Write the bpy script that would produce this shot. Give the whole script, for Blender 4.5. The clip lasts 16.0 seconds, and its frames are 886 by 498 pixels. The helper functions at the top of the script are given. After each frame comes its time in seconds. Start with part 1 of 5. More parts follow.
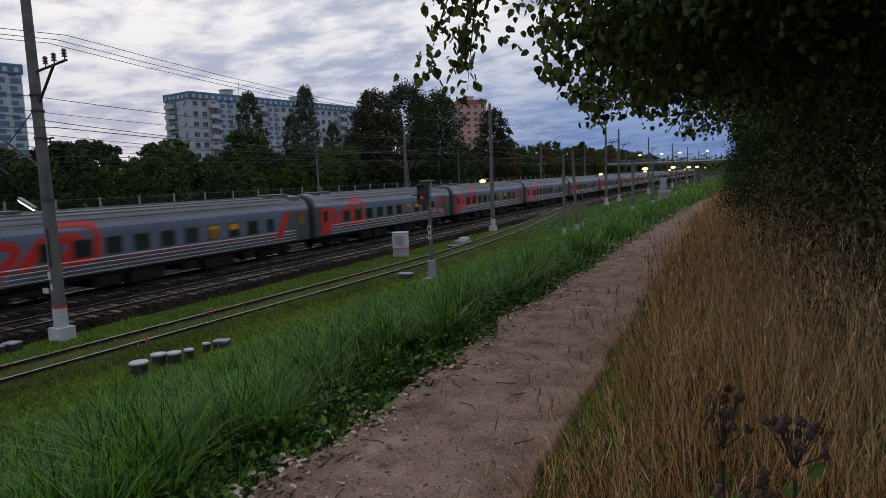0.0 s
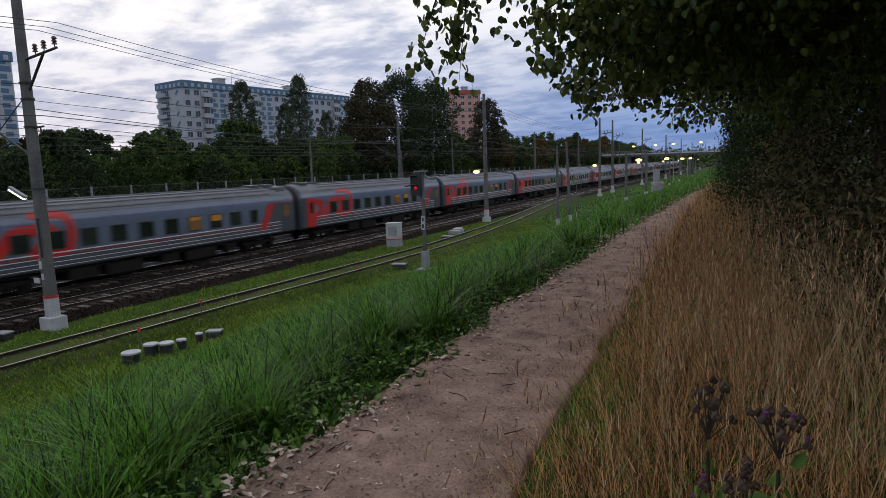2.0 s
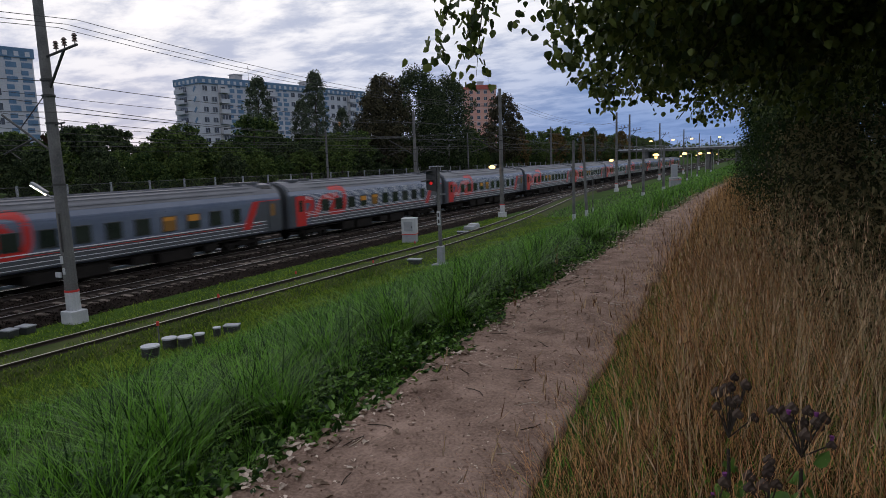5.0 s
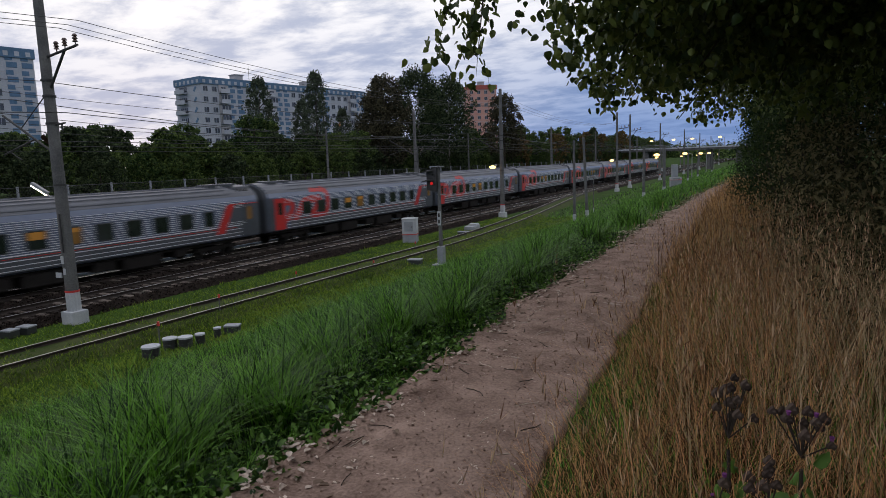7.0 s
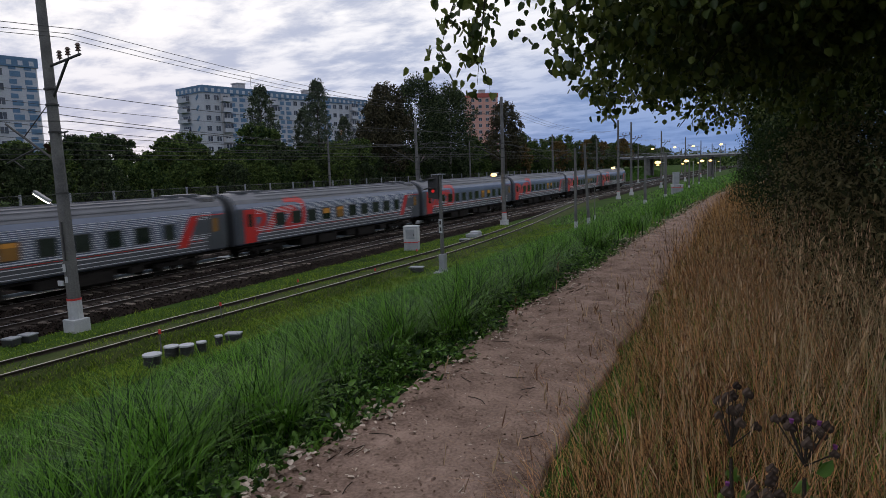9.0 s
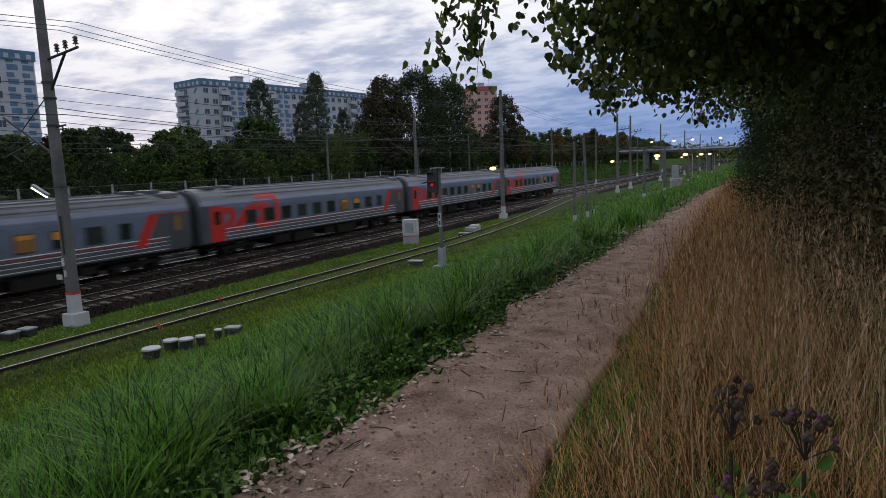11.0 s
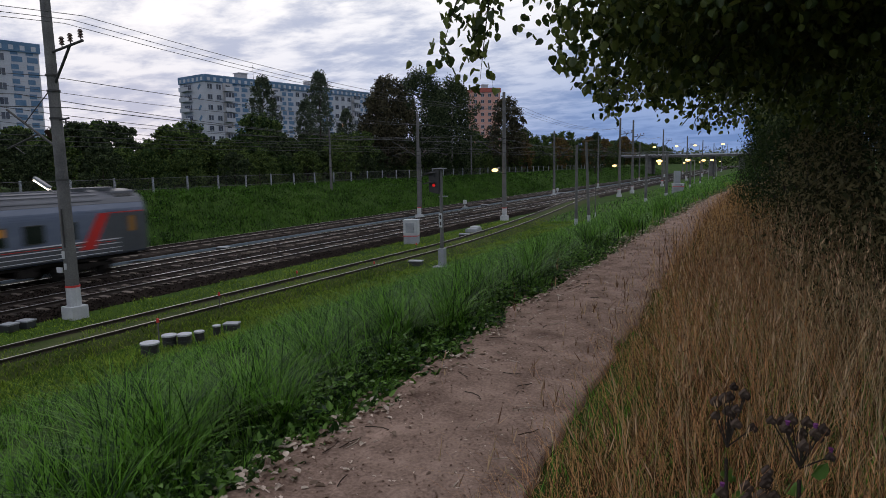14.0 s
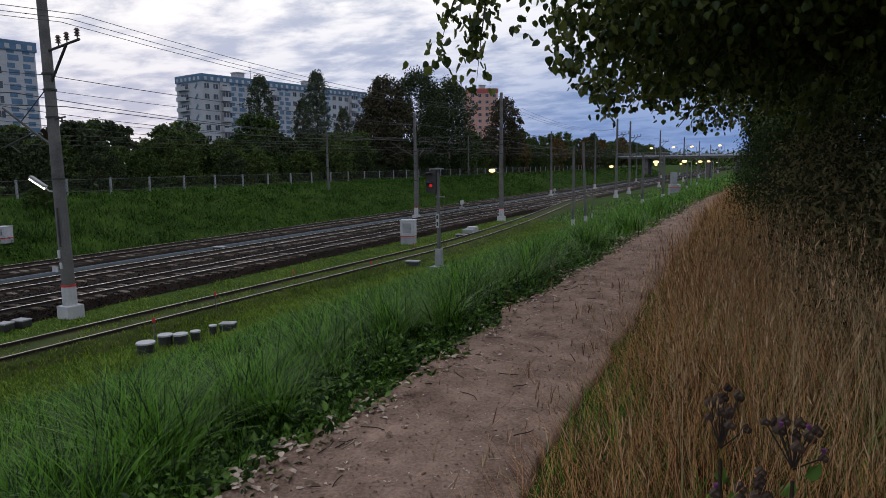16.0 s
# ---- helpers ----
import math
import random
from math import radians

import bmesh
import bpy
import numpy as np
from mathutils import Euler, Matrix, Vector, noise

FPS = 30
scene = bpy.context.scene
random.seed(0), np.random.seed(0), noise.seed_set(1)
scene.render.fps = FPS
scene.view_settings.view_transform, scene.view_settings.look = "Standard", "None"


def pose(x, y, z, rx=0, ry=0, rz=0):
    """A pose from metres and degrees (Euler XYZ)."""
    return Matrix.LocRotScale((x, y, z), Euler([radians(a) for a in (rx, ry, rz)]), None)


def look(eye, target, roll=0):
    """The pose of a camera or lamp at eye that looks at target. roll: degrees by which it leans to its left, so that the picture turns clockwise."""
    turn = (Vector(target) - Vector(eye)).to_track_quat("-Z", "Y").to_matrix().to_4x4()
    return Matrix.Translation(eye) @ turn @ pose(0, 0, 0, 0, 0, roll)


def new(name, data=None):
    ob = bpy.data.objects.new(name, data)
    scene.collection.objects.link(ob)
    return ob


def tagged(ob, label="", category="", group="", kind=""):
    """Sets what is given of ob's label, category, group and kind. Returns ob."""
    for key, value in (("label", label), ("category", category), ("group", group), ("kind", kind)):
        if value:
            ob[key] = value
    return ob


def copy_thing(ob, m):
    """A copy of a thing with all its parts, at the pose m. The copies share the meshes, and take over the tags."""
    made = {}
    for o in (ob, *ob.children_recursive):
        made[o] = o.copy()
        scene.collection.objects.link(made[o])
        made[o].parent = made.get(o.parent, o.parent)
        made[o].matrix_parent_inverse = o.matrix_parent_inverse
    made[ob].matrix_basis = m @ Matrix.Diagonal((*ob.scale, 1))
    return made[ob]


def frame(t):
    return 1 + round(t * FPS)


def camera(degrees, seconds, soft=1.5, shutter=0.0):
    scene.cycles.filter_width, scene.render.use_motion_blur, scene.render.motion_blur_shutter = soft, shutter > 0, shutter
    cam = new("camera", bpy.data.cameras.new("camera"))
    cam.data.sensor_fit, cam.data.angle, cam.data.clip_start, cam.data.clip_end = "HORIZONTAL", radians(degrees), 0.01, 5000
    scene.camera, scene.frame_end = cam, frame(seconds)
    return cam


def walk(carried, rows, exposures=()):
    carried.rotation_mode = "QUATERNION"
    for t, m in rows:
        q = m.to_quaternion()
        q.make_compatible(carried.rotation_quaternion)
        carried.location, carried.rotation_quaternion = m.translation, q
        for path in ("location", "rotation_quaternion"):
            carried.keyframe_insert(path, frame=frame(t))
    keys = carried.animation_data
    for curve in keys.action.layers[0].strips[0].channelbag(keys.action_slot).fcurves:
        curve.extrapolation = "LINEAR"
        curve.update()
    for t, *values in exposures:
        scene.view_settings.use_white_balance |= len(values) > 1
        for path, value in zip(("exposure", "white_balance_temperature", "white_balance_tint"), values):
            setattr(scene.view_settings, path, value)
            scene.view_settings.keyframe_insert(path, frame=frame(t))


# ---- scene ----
ROWS = [
    (0, -0.012, -0.016, 5.293, 25.86, -6.39, -2.10),
    (0.5, -0.005, -0.012, 5.295, 25.60, -6.39, -1.90),
    (1, 0.001, -0.016, 5.297, 25.30, -6.93, -1.69),
    (1.5, 0.005, -0.011, 5.298, 25.27, -7.23, -2.19),
    (2, 0.005, -0.014, 5.297, 25.33, -7.24, -1.87),
    (2.5, 0.003, -0.012, 5.299, 25.54, -7.14, -1.96),
    (3, -0.000, -0.007, 5.294, 25.78, -7.28, -1.78),
    (3.5, -0.000, -0.004, 5.296, 26.09, -7.49, -2.19),
    (4, -0.002, -0.008, 5.296, 26.38, -7.48, -2.21),
    (6.5, -0.008, -0.012, 5.295, 26.92, -7.74, -1.84),
    (7, -0.004, -0.006, 5.296, 26.76, -7.59, -1.99),
    (7.5, -0.007, -0.003, 5.299, 26.65, -7.39, -1.78),
    (8, -0.008, -0.005, 5.296, 26.96, -6.84, -1.94),
    (8.5, -0.005, -0.005, 5.296, 26.91, -6.80, -2.02),
    (9, -0.003, -0.007, 5.297, 26.87, -6.91, -2.07),
    (11.5, -0.009, -0.005, 5.299, 26.80, -7.51, -2.08),
    (12, -0.009, -0.012, 5.300, 27.11, -7.16, -1.77),
    (12.5, -0.009, -0.014, 5.302, 27.20, -7.00, -1.77),
    (13, -0.010, -0.007, 5.301, 27.25, -7.38, -1.58),
    (13.5, -0.008, -0.011, 5.299, 27.02, -7.65, -0.88),
    (14, -0.006, -0.001, 5.298, 26.84, -7.41, -0.92),
    (14.5, -0.001, 0.002, 5.297, 26.69, -7.65, -0.87),
    (15, -0.001, 0.008, 5.300, 26.47, -7.77, -0.69),
    (15.5, 0.000, 0.006, 5.300, 26.50, -7.56, -0.79),
    (16, 0.000, 0.000, 5.300, 26.57, -7.39, -0.72),
]


def held(x, y, z, yaw, pitch, roll):
    """A camera pose from its place, its turn to the left of +y, its pitch and its lean."""
    a, p = radians(yaw), radians(pitch)
    ahead = Vector((-math.sin(a) * math.cos(p), math.cos(a) * math.cos(p), math.sin(p)))
    return look((x, y, z), Vector((x, y, z)) + ahead, roll)


cam = camera(68.57, 16.0, soft=0.42, shutter=0.5)
walk(cam, [(r[0], held(*r[1:])) for r in ROWS], exposures=[(0, -0.22), (1.0, -0.2), (1.5, 0.0), (16, 0.0)])

# ---- sky and light: dusk under a broken layer of cloud ----
SUN_EL, SUN_AZ = radians(6), radians(-52)


def make_world():
    w = bpy.data.worlds.new("dusk_sky")
    scene.world = w
    w.use_nodes = True
    nt = w.node_tree
    nt.nodes.clear()
    N, L = nt.nodes.new, nt.links.new

    def math_node(op, a, b=None, clamp=False):
        n = N("ShaderNodeMath")
        n.operation, n.use_clamp = op, clamp
        for i, v in enumerate((a, b)):
            if v is None:
                continue
            if isinstance(v, (int, float)):
                n.inputs[i].default_value = v
            else:
                L(v, n.inputs[i])
        return n.outputs[0]

    def mix(kind, f, a, b):
        n = N("ShaderNodeMix")
        n.data_type, n.blend_type = "RGBA", kind
        for sock, v in ((n.inputs[0], f), (n.inputs[6], a), (n.inputs[7], b)):
            if isinstance(v, (int, float)):
                sock.default_value = v
            elif isinstance(v, tuple):
                sock.default_value = (*v, 1)
            else:
                L(v, sock)
        return n.outputs[2]

    sky = N("ShaderNodeTexSky")
    sky.sky_type, sky.sun_disc = "NISHITA", False
    sky.sun_elevation, sky.sun_rotation = SUN_EL, SUN_AZ
    tc = N("ShaderNodeTexCoord")
    sep = N("ShaderNodeSeparateXYZ")
    L(tc.outputs["Generated"], sep.inputs[0])
    x, y, z = sep.outputs
    zz = math_node("ADD", math_node("MAXIMUM", z, 0.0), 0.13)
    comb = N("ShaderNodeCombineXYZ")
    L(math_node("DIVIDE", x, zz), comb.inputs[0])
    L(math_node("DIVIDE", y, zz), comb.inputs[1])

    def cloud(scale, detail, rough, dist, offs):
        n = N("ShaderNodeTexNoise")
        m = N("ShaderNodeMapping")
        m.inputs["Location"].default_value = offs
        m.inputs["Rotation"].default_value = (0, 0, radians(27))
        m.inputs["Scale"].default_value = (0.95, 1.25, 1)
        L(comb.outputs[0], m.inputs[0])
        L(m.outputs[0], n.inputs["Vector"])
        n.inputs["Scale"].default_value, n.inputs["Detail"].default_value = scale, detail
        n.inputs["Roughness"].default_value, n.inputs["Distortion"].default_value = rough, dist
        return n.outputs[0]

    big, fine = cloud(0.8, 3, 0.55, 0.3, (3.1, 1.7, 0)), cloud(3.8, 8, 0.58, 0.15, (0, 4, 2))
    # height over the horizon and nearness to the set sun, both 0 to 1
    up = N("ShaderNodeMapRange")
    up.interpolation_type = "SMOOTHSTEP"
    up.inputs[1].default_value, up.inputs[2].default_value = 0.03, 0.27
    L(z, up.inputs[0])
    side = math_node("ADD", math_node("MULTIPLY", x, math.sin(SUN_AZ)), math_node("MULTIPLY", y, math.cos(SUN_AZ)))
    warm = N("ShaderNodeMapRange")
    warm.inputs[1].default_value, warm.inputs[2].default_value = 0.78, 1.0
    L(side, warm.inputs[0])
    lit = mix("MIX", up.outputs[0], (0.21, 0.315, 0.58), (0.95, 0.94, 0.97))
    lit = mix("MIX", math_node("MULTIPLY", warm.outputs[0], 0.5), lit, (1.08, 1.03, 1.02))
    dark = mix("MIX", up.outputs[0], (0.14, 0.235, 0.48), (0.40, 0.45, 0.60))
    dark = mix("MIX", math_node("MULTIPLY", warm.outputs[0], 0.45), dark, (0.62, 0.64, 0.76))
    cover = math_node("ADD", math_node("MULTIPLY", big, 0.55), math_node("MULTIPLY", fine, 0.6))
    ramp = N("ShaderNodeMapRange")
    ramp.interpolation_type = "SMOOTHSTEP"
    ramp.inputs[1].default_value, ramp.inputs[2].default_value = 0.50, 0.70
    L(cover, ramp.inputs[0])
    clouds = mix("MIX", ramp.outputs[0], lit, dark)
    base = mix("MULTIPLY", 1.0, sky.outputs[0], (0.03, 0.03, 0.03))
    both = mix("MIX", 0.92, base, clouds)
    bg = N("ShaderNodeBackground")
    bg.inputs["Strength"].default_value = 1.15
    L(both, bg.inputs["Color"])
    L(bg.outputs[0], N("ShaderNodeOutputWorld").inputs[0])


make_world()
sun = new("sun", bpy.data.lights.new("sun", "SUN"))
sun.data.energy, sun.data.angle, sun.data.color = 0.15, radians(25), (1.0, 0.86, 0.78)
sun.matrix_world = look((0, 0, 0), (-math.sin(SUN_AZ), -math.cos(SUN_AZ), -math.tan(radians(28))))


# ---- materials ----
def material(name, a, b=None, rough=0.8, metal=0.0, scale=3.0, fine=40.0, bump=0.0, rand=0.0, island=0.0, emit=None, strength=0.0,
             stretch=(1, 1, 1), spec=0.5, trans=0.0):
    """A surface in two tones a and b, mixed by a coarse and a fine noise, with relief and random differences from piece to piece."""
    m = bpy.data.materials.new(name)
    m.use_nodes = True
    nt = m.node_tree
    N, L = nt.nodes.new, nt.links.new
    p = nt.nodes["Principled BSDF"]
    p.inputs["Roughness"].default_value, p.inputs["Metallic"].default_value = rough, metal
    p.inputs["Specular IOR Level"].default_value = spec
    b = b or tuple(c * 0.7 for c in a)
    tc = N("ShaderNodeTexCoord")
    mp = N("ShaderNodeMapping")
    mp.inputs["Scale"].default_value = stretch
    L(tc.outputs["Object"], mp.inputs[0])
    n1, n2 = N("ShaderNodeTexNoise"), N("ShaderNodeTexNoise")
    for n, s in ((n1, scale), (n2, fine)):
        n.inputs["Scale"].default_value, n.inputs["Detail"].default_value = s, 4
        L(mp.outputs[0], n.inputs["Vector"])
    add = N("ShaderNodeMath")
    add.operation = "MULTIPLY_ADD"
    add.inputs[1].default_value = 0.45
    half = N("ShaderNodeMath")
    half.operation = "MULTIPLY"
    half.inputs[1].default_value = 0.6
    L(n1.outputs[0], half.inputs[0])
    L(n2.outputs[0], add.inputs[0])
    L(half.outputs[0], add.inputs[2])
    ramp = N("ShaderNodeMapRange")
    ramp.inputs[1].default_value, ramp.inputs[2].default_value = 0.36, 0.68
    fac = add.outputs[0]
    for amount, node, out in ((rand, "ShaderNodeObjectInfo", "Random"), (island, "ShaderNodeNewGeometry", "Random Per Island")):
        if amount:
            o = N(node)
            k = N("ShaderNodeMath")
            k.operation = "MULTIPLY_ADD"
            k.inputs[1].default_value = amount
            L(o.outputs[out], k.inputs[0])
            c = N("ShaderNodeMath")
            c.operation = "SUBTRACT"
            c.inputs[1].default_value = amount / 2
            L(fac, k.inputs[2])
            L(k.outputs[0], c.inputs[0])
            fac = c.outputs[0]
    L(fac, ramp.inputs[0])
    mix = N("ShaderNodeMix")
    mix.data_type = "RGBA"
    mix.inputs[6].default_value, mix.inputs[7].default_value = (*a, 1), (*b, 1)
    L(ramp.outputs[0], mix.inputs[0])
    L(mix.outputs[2], p.inputs["Base Color"])
    if bump:
        bp = N("ShaderNodeBump")
        bp.inputs["Strength"].default_value, bp.inputs["Distance"].default_value = bump, 0.02
        L(add.outputs[0], bp.inputs["Height"])
        L(bp.outputs[0], p.inputs["Normal"])
    if emit:
        p.inputs["Emission Color"].default_value, p.inputs["Emission Strength"].default_value = (*emit, 1), strength
    if trans:
        t = N("ShaderNodeBsdfTranslucent")
        L(mix.outputs[2], t.inputs[0])
        ms = N("ShaderNodeMixShader")
        ms.inputs[0].default_value = trans
        L(p.outputs[0], ms.inputs[1])
        L(t.outputs[0], ms.inputs[2])
        L(ms.outputs[0], nt.nodes["Material Output"].inputs[0])
    return m


M = {
    "ground": material("turf_soil", (0.014, 0.036, 0.006), (0.048, 0.09, 0.013), 0.95, scale=0.35, fine=9, bump=0.6, spec=0.08),
    "dirt": material("trodden_earth", (0.135, 0.088, 0.068), (0.40, 0.285, 0.230), 0.95, scale=3.4, fine=48, bump=1.0, spec=0.08),
    "ballast": material("crushed_stone", (0.007, 0.0055, 0.005), (0.032, 0.024, 0.020), 0.95, scale=0.6, fine=16, bump=1.0, spec=0.08),
    "ballast_grey": material("light_crushed_stone", (0.035, 0.035, 0.028), (0.095, 0.092, 0.078), 0.95, scale=0.6, fine=16, bump=1.0, spec=0.08),
    "siding_soil": material("grassy_siding_soil", (0.028, 0.048, 0.012), (0.075, 0.085, 0.032), 0.95, scale=0.9, fine=14, bump=0.8, spec=0.08),
    "rail": material("rail_steel", (0.016, 0.011, 0.009), (0.034, 0.023, 0.018), 0.75, 0.0, scale=2, fine=30),
    "railtop": material("polished_rail", (0.75, 0.75, 0.77), (0.62, 0.62, 0.62), 0.42, 1.0, scale=1, fine=10),
    "railtop_dull": material("rusty_rail_top", (0.34, 0.32, 0.29), (0.48, 0.45, 0.42), 0.5, 0.8, scale=1, fine=10),
    "sleeper": material("weathered_sleeper_concrete", (0.028, 0.023, 0.020), (0.19, 0.16, 0.14), 0.9, scale=2, fine=25, rand=0.5, bump=0.3, spec=0.08),
    "concrete": material("pole_concrete", (0.075, 0.076, 0.08), (0.165, 0.165, 0.165), 0.9, scale=1.2, fine=22, bump=0.3, spec=0.08),
    "white": material("white_paint", (0.33, 0.35, 0.39), (0.48, 0.50, 0.53), 0.7, scale=2, fine=25),
    "greybox": material("grey_paint", (0.20, 0.215, 0.25), (0.31, 0.33, 0.36), 0.6, scale=2, fine=20),
    "red": material("red_paint", (0.55, 0.035, 0.03), (0.42, 0.03, 0.03), 0.55, scale=2, fine=20),
    "steel": material("dull_galvanised_steel", (0.20, 0.21, 0.22), (0.33, 0.34, 0.35), 0.55, 0.5, scale=3, fine=30),
    "black": material("black_metal", (0.018, 0.018, 0.02), (0.035, 0.035, 0.036), 0.6, scale=3, fine=30),
    "wire": material("dark_wire", (0.02, 0.02, 0.022), (0.03, 0.03, 0.03), 0.6),
    "insulator": material("brown_glazed_insulator", (0.05, 0.025, 0.02), (0.07, 0.035, 0.03), 0.3),
    "lamp_warm": material("sodium_lamp_glow", (0.9, 0.7, 0.3), emit=(1.0, 0.62, 0.22), strength=3.0),
    "lamp_white": material("white_tube_glow", (0.9, 0.9, 0.85), emit=(1.0, 0.86, 0.72), strength=6.0),
    "signal_red": material("red_signal_glow", (0.5, 0.02, 0.02), emit=(1.0, 0.03, 0.03), strength=0.35),
    # car side: silver-grey with the blue of the reflected sky put into its colour
    "car_side": material("car_silver_grey_sky_tint", (0.115, 0.14, 0.205), (0.155, 0.182, 0.25), 0.26, 0.15, scale=0.5, fine=4),
    "car_dark": material("car_slate_grey", (0.05, 0.056, 0.066), (0.075, 0.082, 0.095), 0.4, 0.1, scale=0.6, fine=8),
    "car_roof": material("car_roof_grey", (0.075, 0.080, 0.097), (0.125, 0.132, 0.152), 0.5, 0.0, scale=0.7, fine=12),
    "car_red": material("car_red_paint", (0.50, 0.020, 0.016), (0.42, 0.018, 0.015), 0.38, scale=0.8, fine=8),
    "car_line": material("car_pale_stripe", (0.62, 0.64, 0.68), (0.7, 0.71, 0.74), 0.4, scale=1),
    "under": material("grimy_underframe", (0.012, 0.011, 0.011), (0.03, 0.027, 0.025), 0.85, scale=2, fine=20, spec=0.08),
    "gangway": material("rubber_gangway", (0.012, 0.013, 0.017), (0.025, 0.026, 0.03), 0.7, scale=3),
    "pane_dark": material("dark_window_glass", (0.012, 0.016, 0.016), (0.03, 0.035, 0.033), 0.08, scale=1.5, rand=0.4),
    "pane_lit": material("lamplit_window", (0.05, 0.03, 0.01), (0.02, 0.02, 0.02), 0.15, emit=(1.0, 0.46, 0.09), strength=0.15),
    "pane_dim": material("dimly_lit_window", (0.04, 0.03, 0.015), (0.02, 0.02, 0.02), 0.12, emit=(1.0, 0.5, 0.14), strength=0.06),
    "frame_dark": material("dark_window_seal", (0.03, 0.033, 0.036), None, 0.5),
}


# ---- mesh helpers ----
def box(bm, c, s, rz=0.0, rx=0.0, ry=0.0):
    r = bmesh.ops.create_cube(bm, size=1.0)
    m = pose(*c, rx, ry, rz) @ Matrix.Diagonal((*s, 1))
    bmesh.ops.transform(bm, matrix=m, verts=r["verts"])
    return r["verts"]


def rod(bm, p, q, r0, r1=None, n=8):
    p, q = Vector(p), Vector(q)
    d = q - p
    r = bmesh.ops.create_cone(bm, segments=n, radius1=r0, radius2=r0 if r1 is None else r1, depth=d.length, cap_ends=True)
    m = Matrix.Translation((p + q) / 2) @ d.to_track_quat("Z", "Y").to_matrix().to_4x4()
    bmesh.ops.transform(bm, matrix=m, verts=r["verts"])


def slab(bm, pts, axis, lo, hi):
    """A flat polygon drawn in the two other axes, made solid from lo to hi along the axis 'x' or 'y'."""
    place = (lambda a, b, k: (k, a, b)) if axis == "x" else (lambda a, b, k: (a, k, b))
    f = [bm.verts.new(place(a, b, lo)) for a, b in pts]
    g = [bm.verts.new(place(a, b, hi)) for a, b in pts]
    n = len(pts)
    bm.faces.new(f), bm.faces.new(g[::-1])
    for i in range(n):
        bm.faces.new((f[i], g[i], g[(i + 1) % n], f[(i + 1) % n]))
    bmesh.ops.recalc_face_normals(bm, faces=bm.faces[:])


def bevelled(bm, w=0.02, seg=2):
    bmesh.ops.bevel(bm, geom=bm.edges[:], offset=w, segments=seg, affect="EDGES", profile=0.6)
    return bm


def mesh_of(bm, mat, name, smooth=False):
    me = bpy.data.meshes.new(name)
    bm.to_mesh(me)
    bm.free()
    me.materials.append(M[mat] if isinstance(mat, str) else mat)
    if smooth:
        me.polygons.foreach_set("use_smooth", [True] * len(me.polygons))
    return me


def part(name, bm, mat, parent, label="", smooth=False):
    """Links a bmesh, or a ready mesh, as one object under a thing or a part."""
    me = mesh_of(bm, mat, name, smooth) if isinstance(bm, bmesh.types.BMesh) else bm
    ob = new(name, me)
    ob.parent = parent
    return tagged(ob, label)


def thing(name, m, label, category, group="", kind=""):
    ob = new(name)
    ob.empty_display_size = 0.2
    ob.matrix_world = m
    return tagged(ob, label, category, group, kind)


def raw_mesh(name, verts, quads, mat, smooth=False):
    """A mesh from arrays of corners and of four-cornered faces."""
    me = bpy.data.meshes.new(name)
    me.vertices.add(len(verts))
    me.vertices.foreach_set("co", np.asarray(verts, dtype=np.float32).ravel())
    quads = np.asarray(quads, dtype=np.int32)
    k = quads.shape[1]
    me.loops.add(quads.size)
    me.loops.foreach_set("vertex_index", quads.ravel())
    me.polygons.add(len(quads))
    me.polygons.foreach_set("loop_start", np.arange(len(quads), dtype=np.int32) * k)
    me.update(calc_edges=True)
    me.validate()
    me.materials.append(M[mat] if isinstance(mat, str) else mat)
    if smooth:
        me.polygons.foreach_set("use_smooth", np.ones(len(quads), dtype=bool))
    return me


# ---- the lie of the land: z across the line, the same all along it ----
ACROSS = [(-3000, 3.2), (-400, 3.2), (-60, 3.15), (-51, 3.1), (-48.5, 2.9), (-45, 1.7), (-41.5, 0.15), (-40, -0.45), (-34, -0.5), (-24, -0.5), (-17.5, -0.45),
          (-15.5, -0.25), (-12, 0.75), (-7, 2.3), (-4, 3.3), (-2.9, 3.55), (-2.4, 3.6), (-1.2, 3.6), (-0.7, 3.68), (2, 3.85), (6, 4.1), (3000, 4.1)]


def path_mid(y):
    """The middle of the footpath, which swings a little."""
    return -1.68 - 0.25 / (1 + math.exp(-(y - 5.5) / 1.5)) - 0.16 / (1 + math.exp(-(y - 13) / 2.5)) + 0.055 * max(0.0, min(y, 75) - 33)


def land(x, y):
    xs = x - (path_mid(y) + 1.85) * max(0.0, 1 - abs(x + 1.8) / 6)
    for (a, za), (b, zb) in zip(ACROSS, ACROSS[1:]):
        if xs <= b:
            break
    z = za + (zb - za) * (xs - a) / (b - a)
    rough = 0.12 if -50 < x < -2.8 else 0.05
    if -39.6 < x < -18:
        rough = 0.03
    if x > -80:
        z += rough * noise.noise((x * 0.45, y * 0.45, 0)) + 0.3 * rough * noise.noise((x * 1.7, y * 1.7, 3))
    return z


def cuts(*runs):
    out = []
    for lo, hi, step in runs:
        out += list(np.arange(lo, hi - step * 0.01, step))
    return out + [runs[-1][1]]


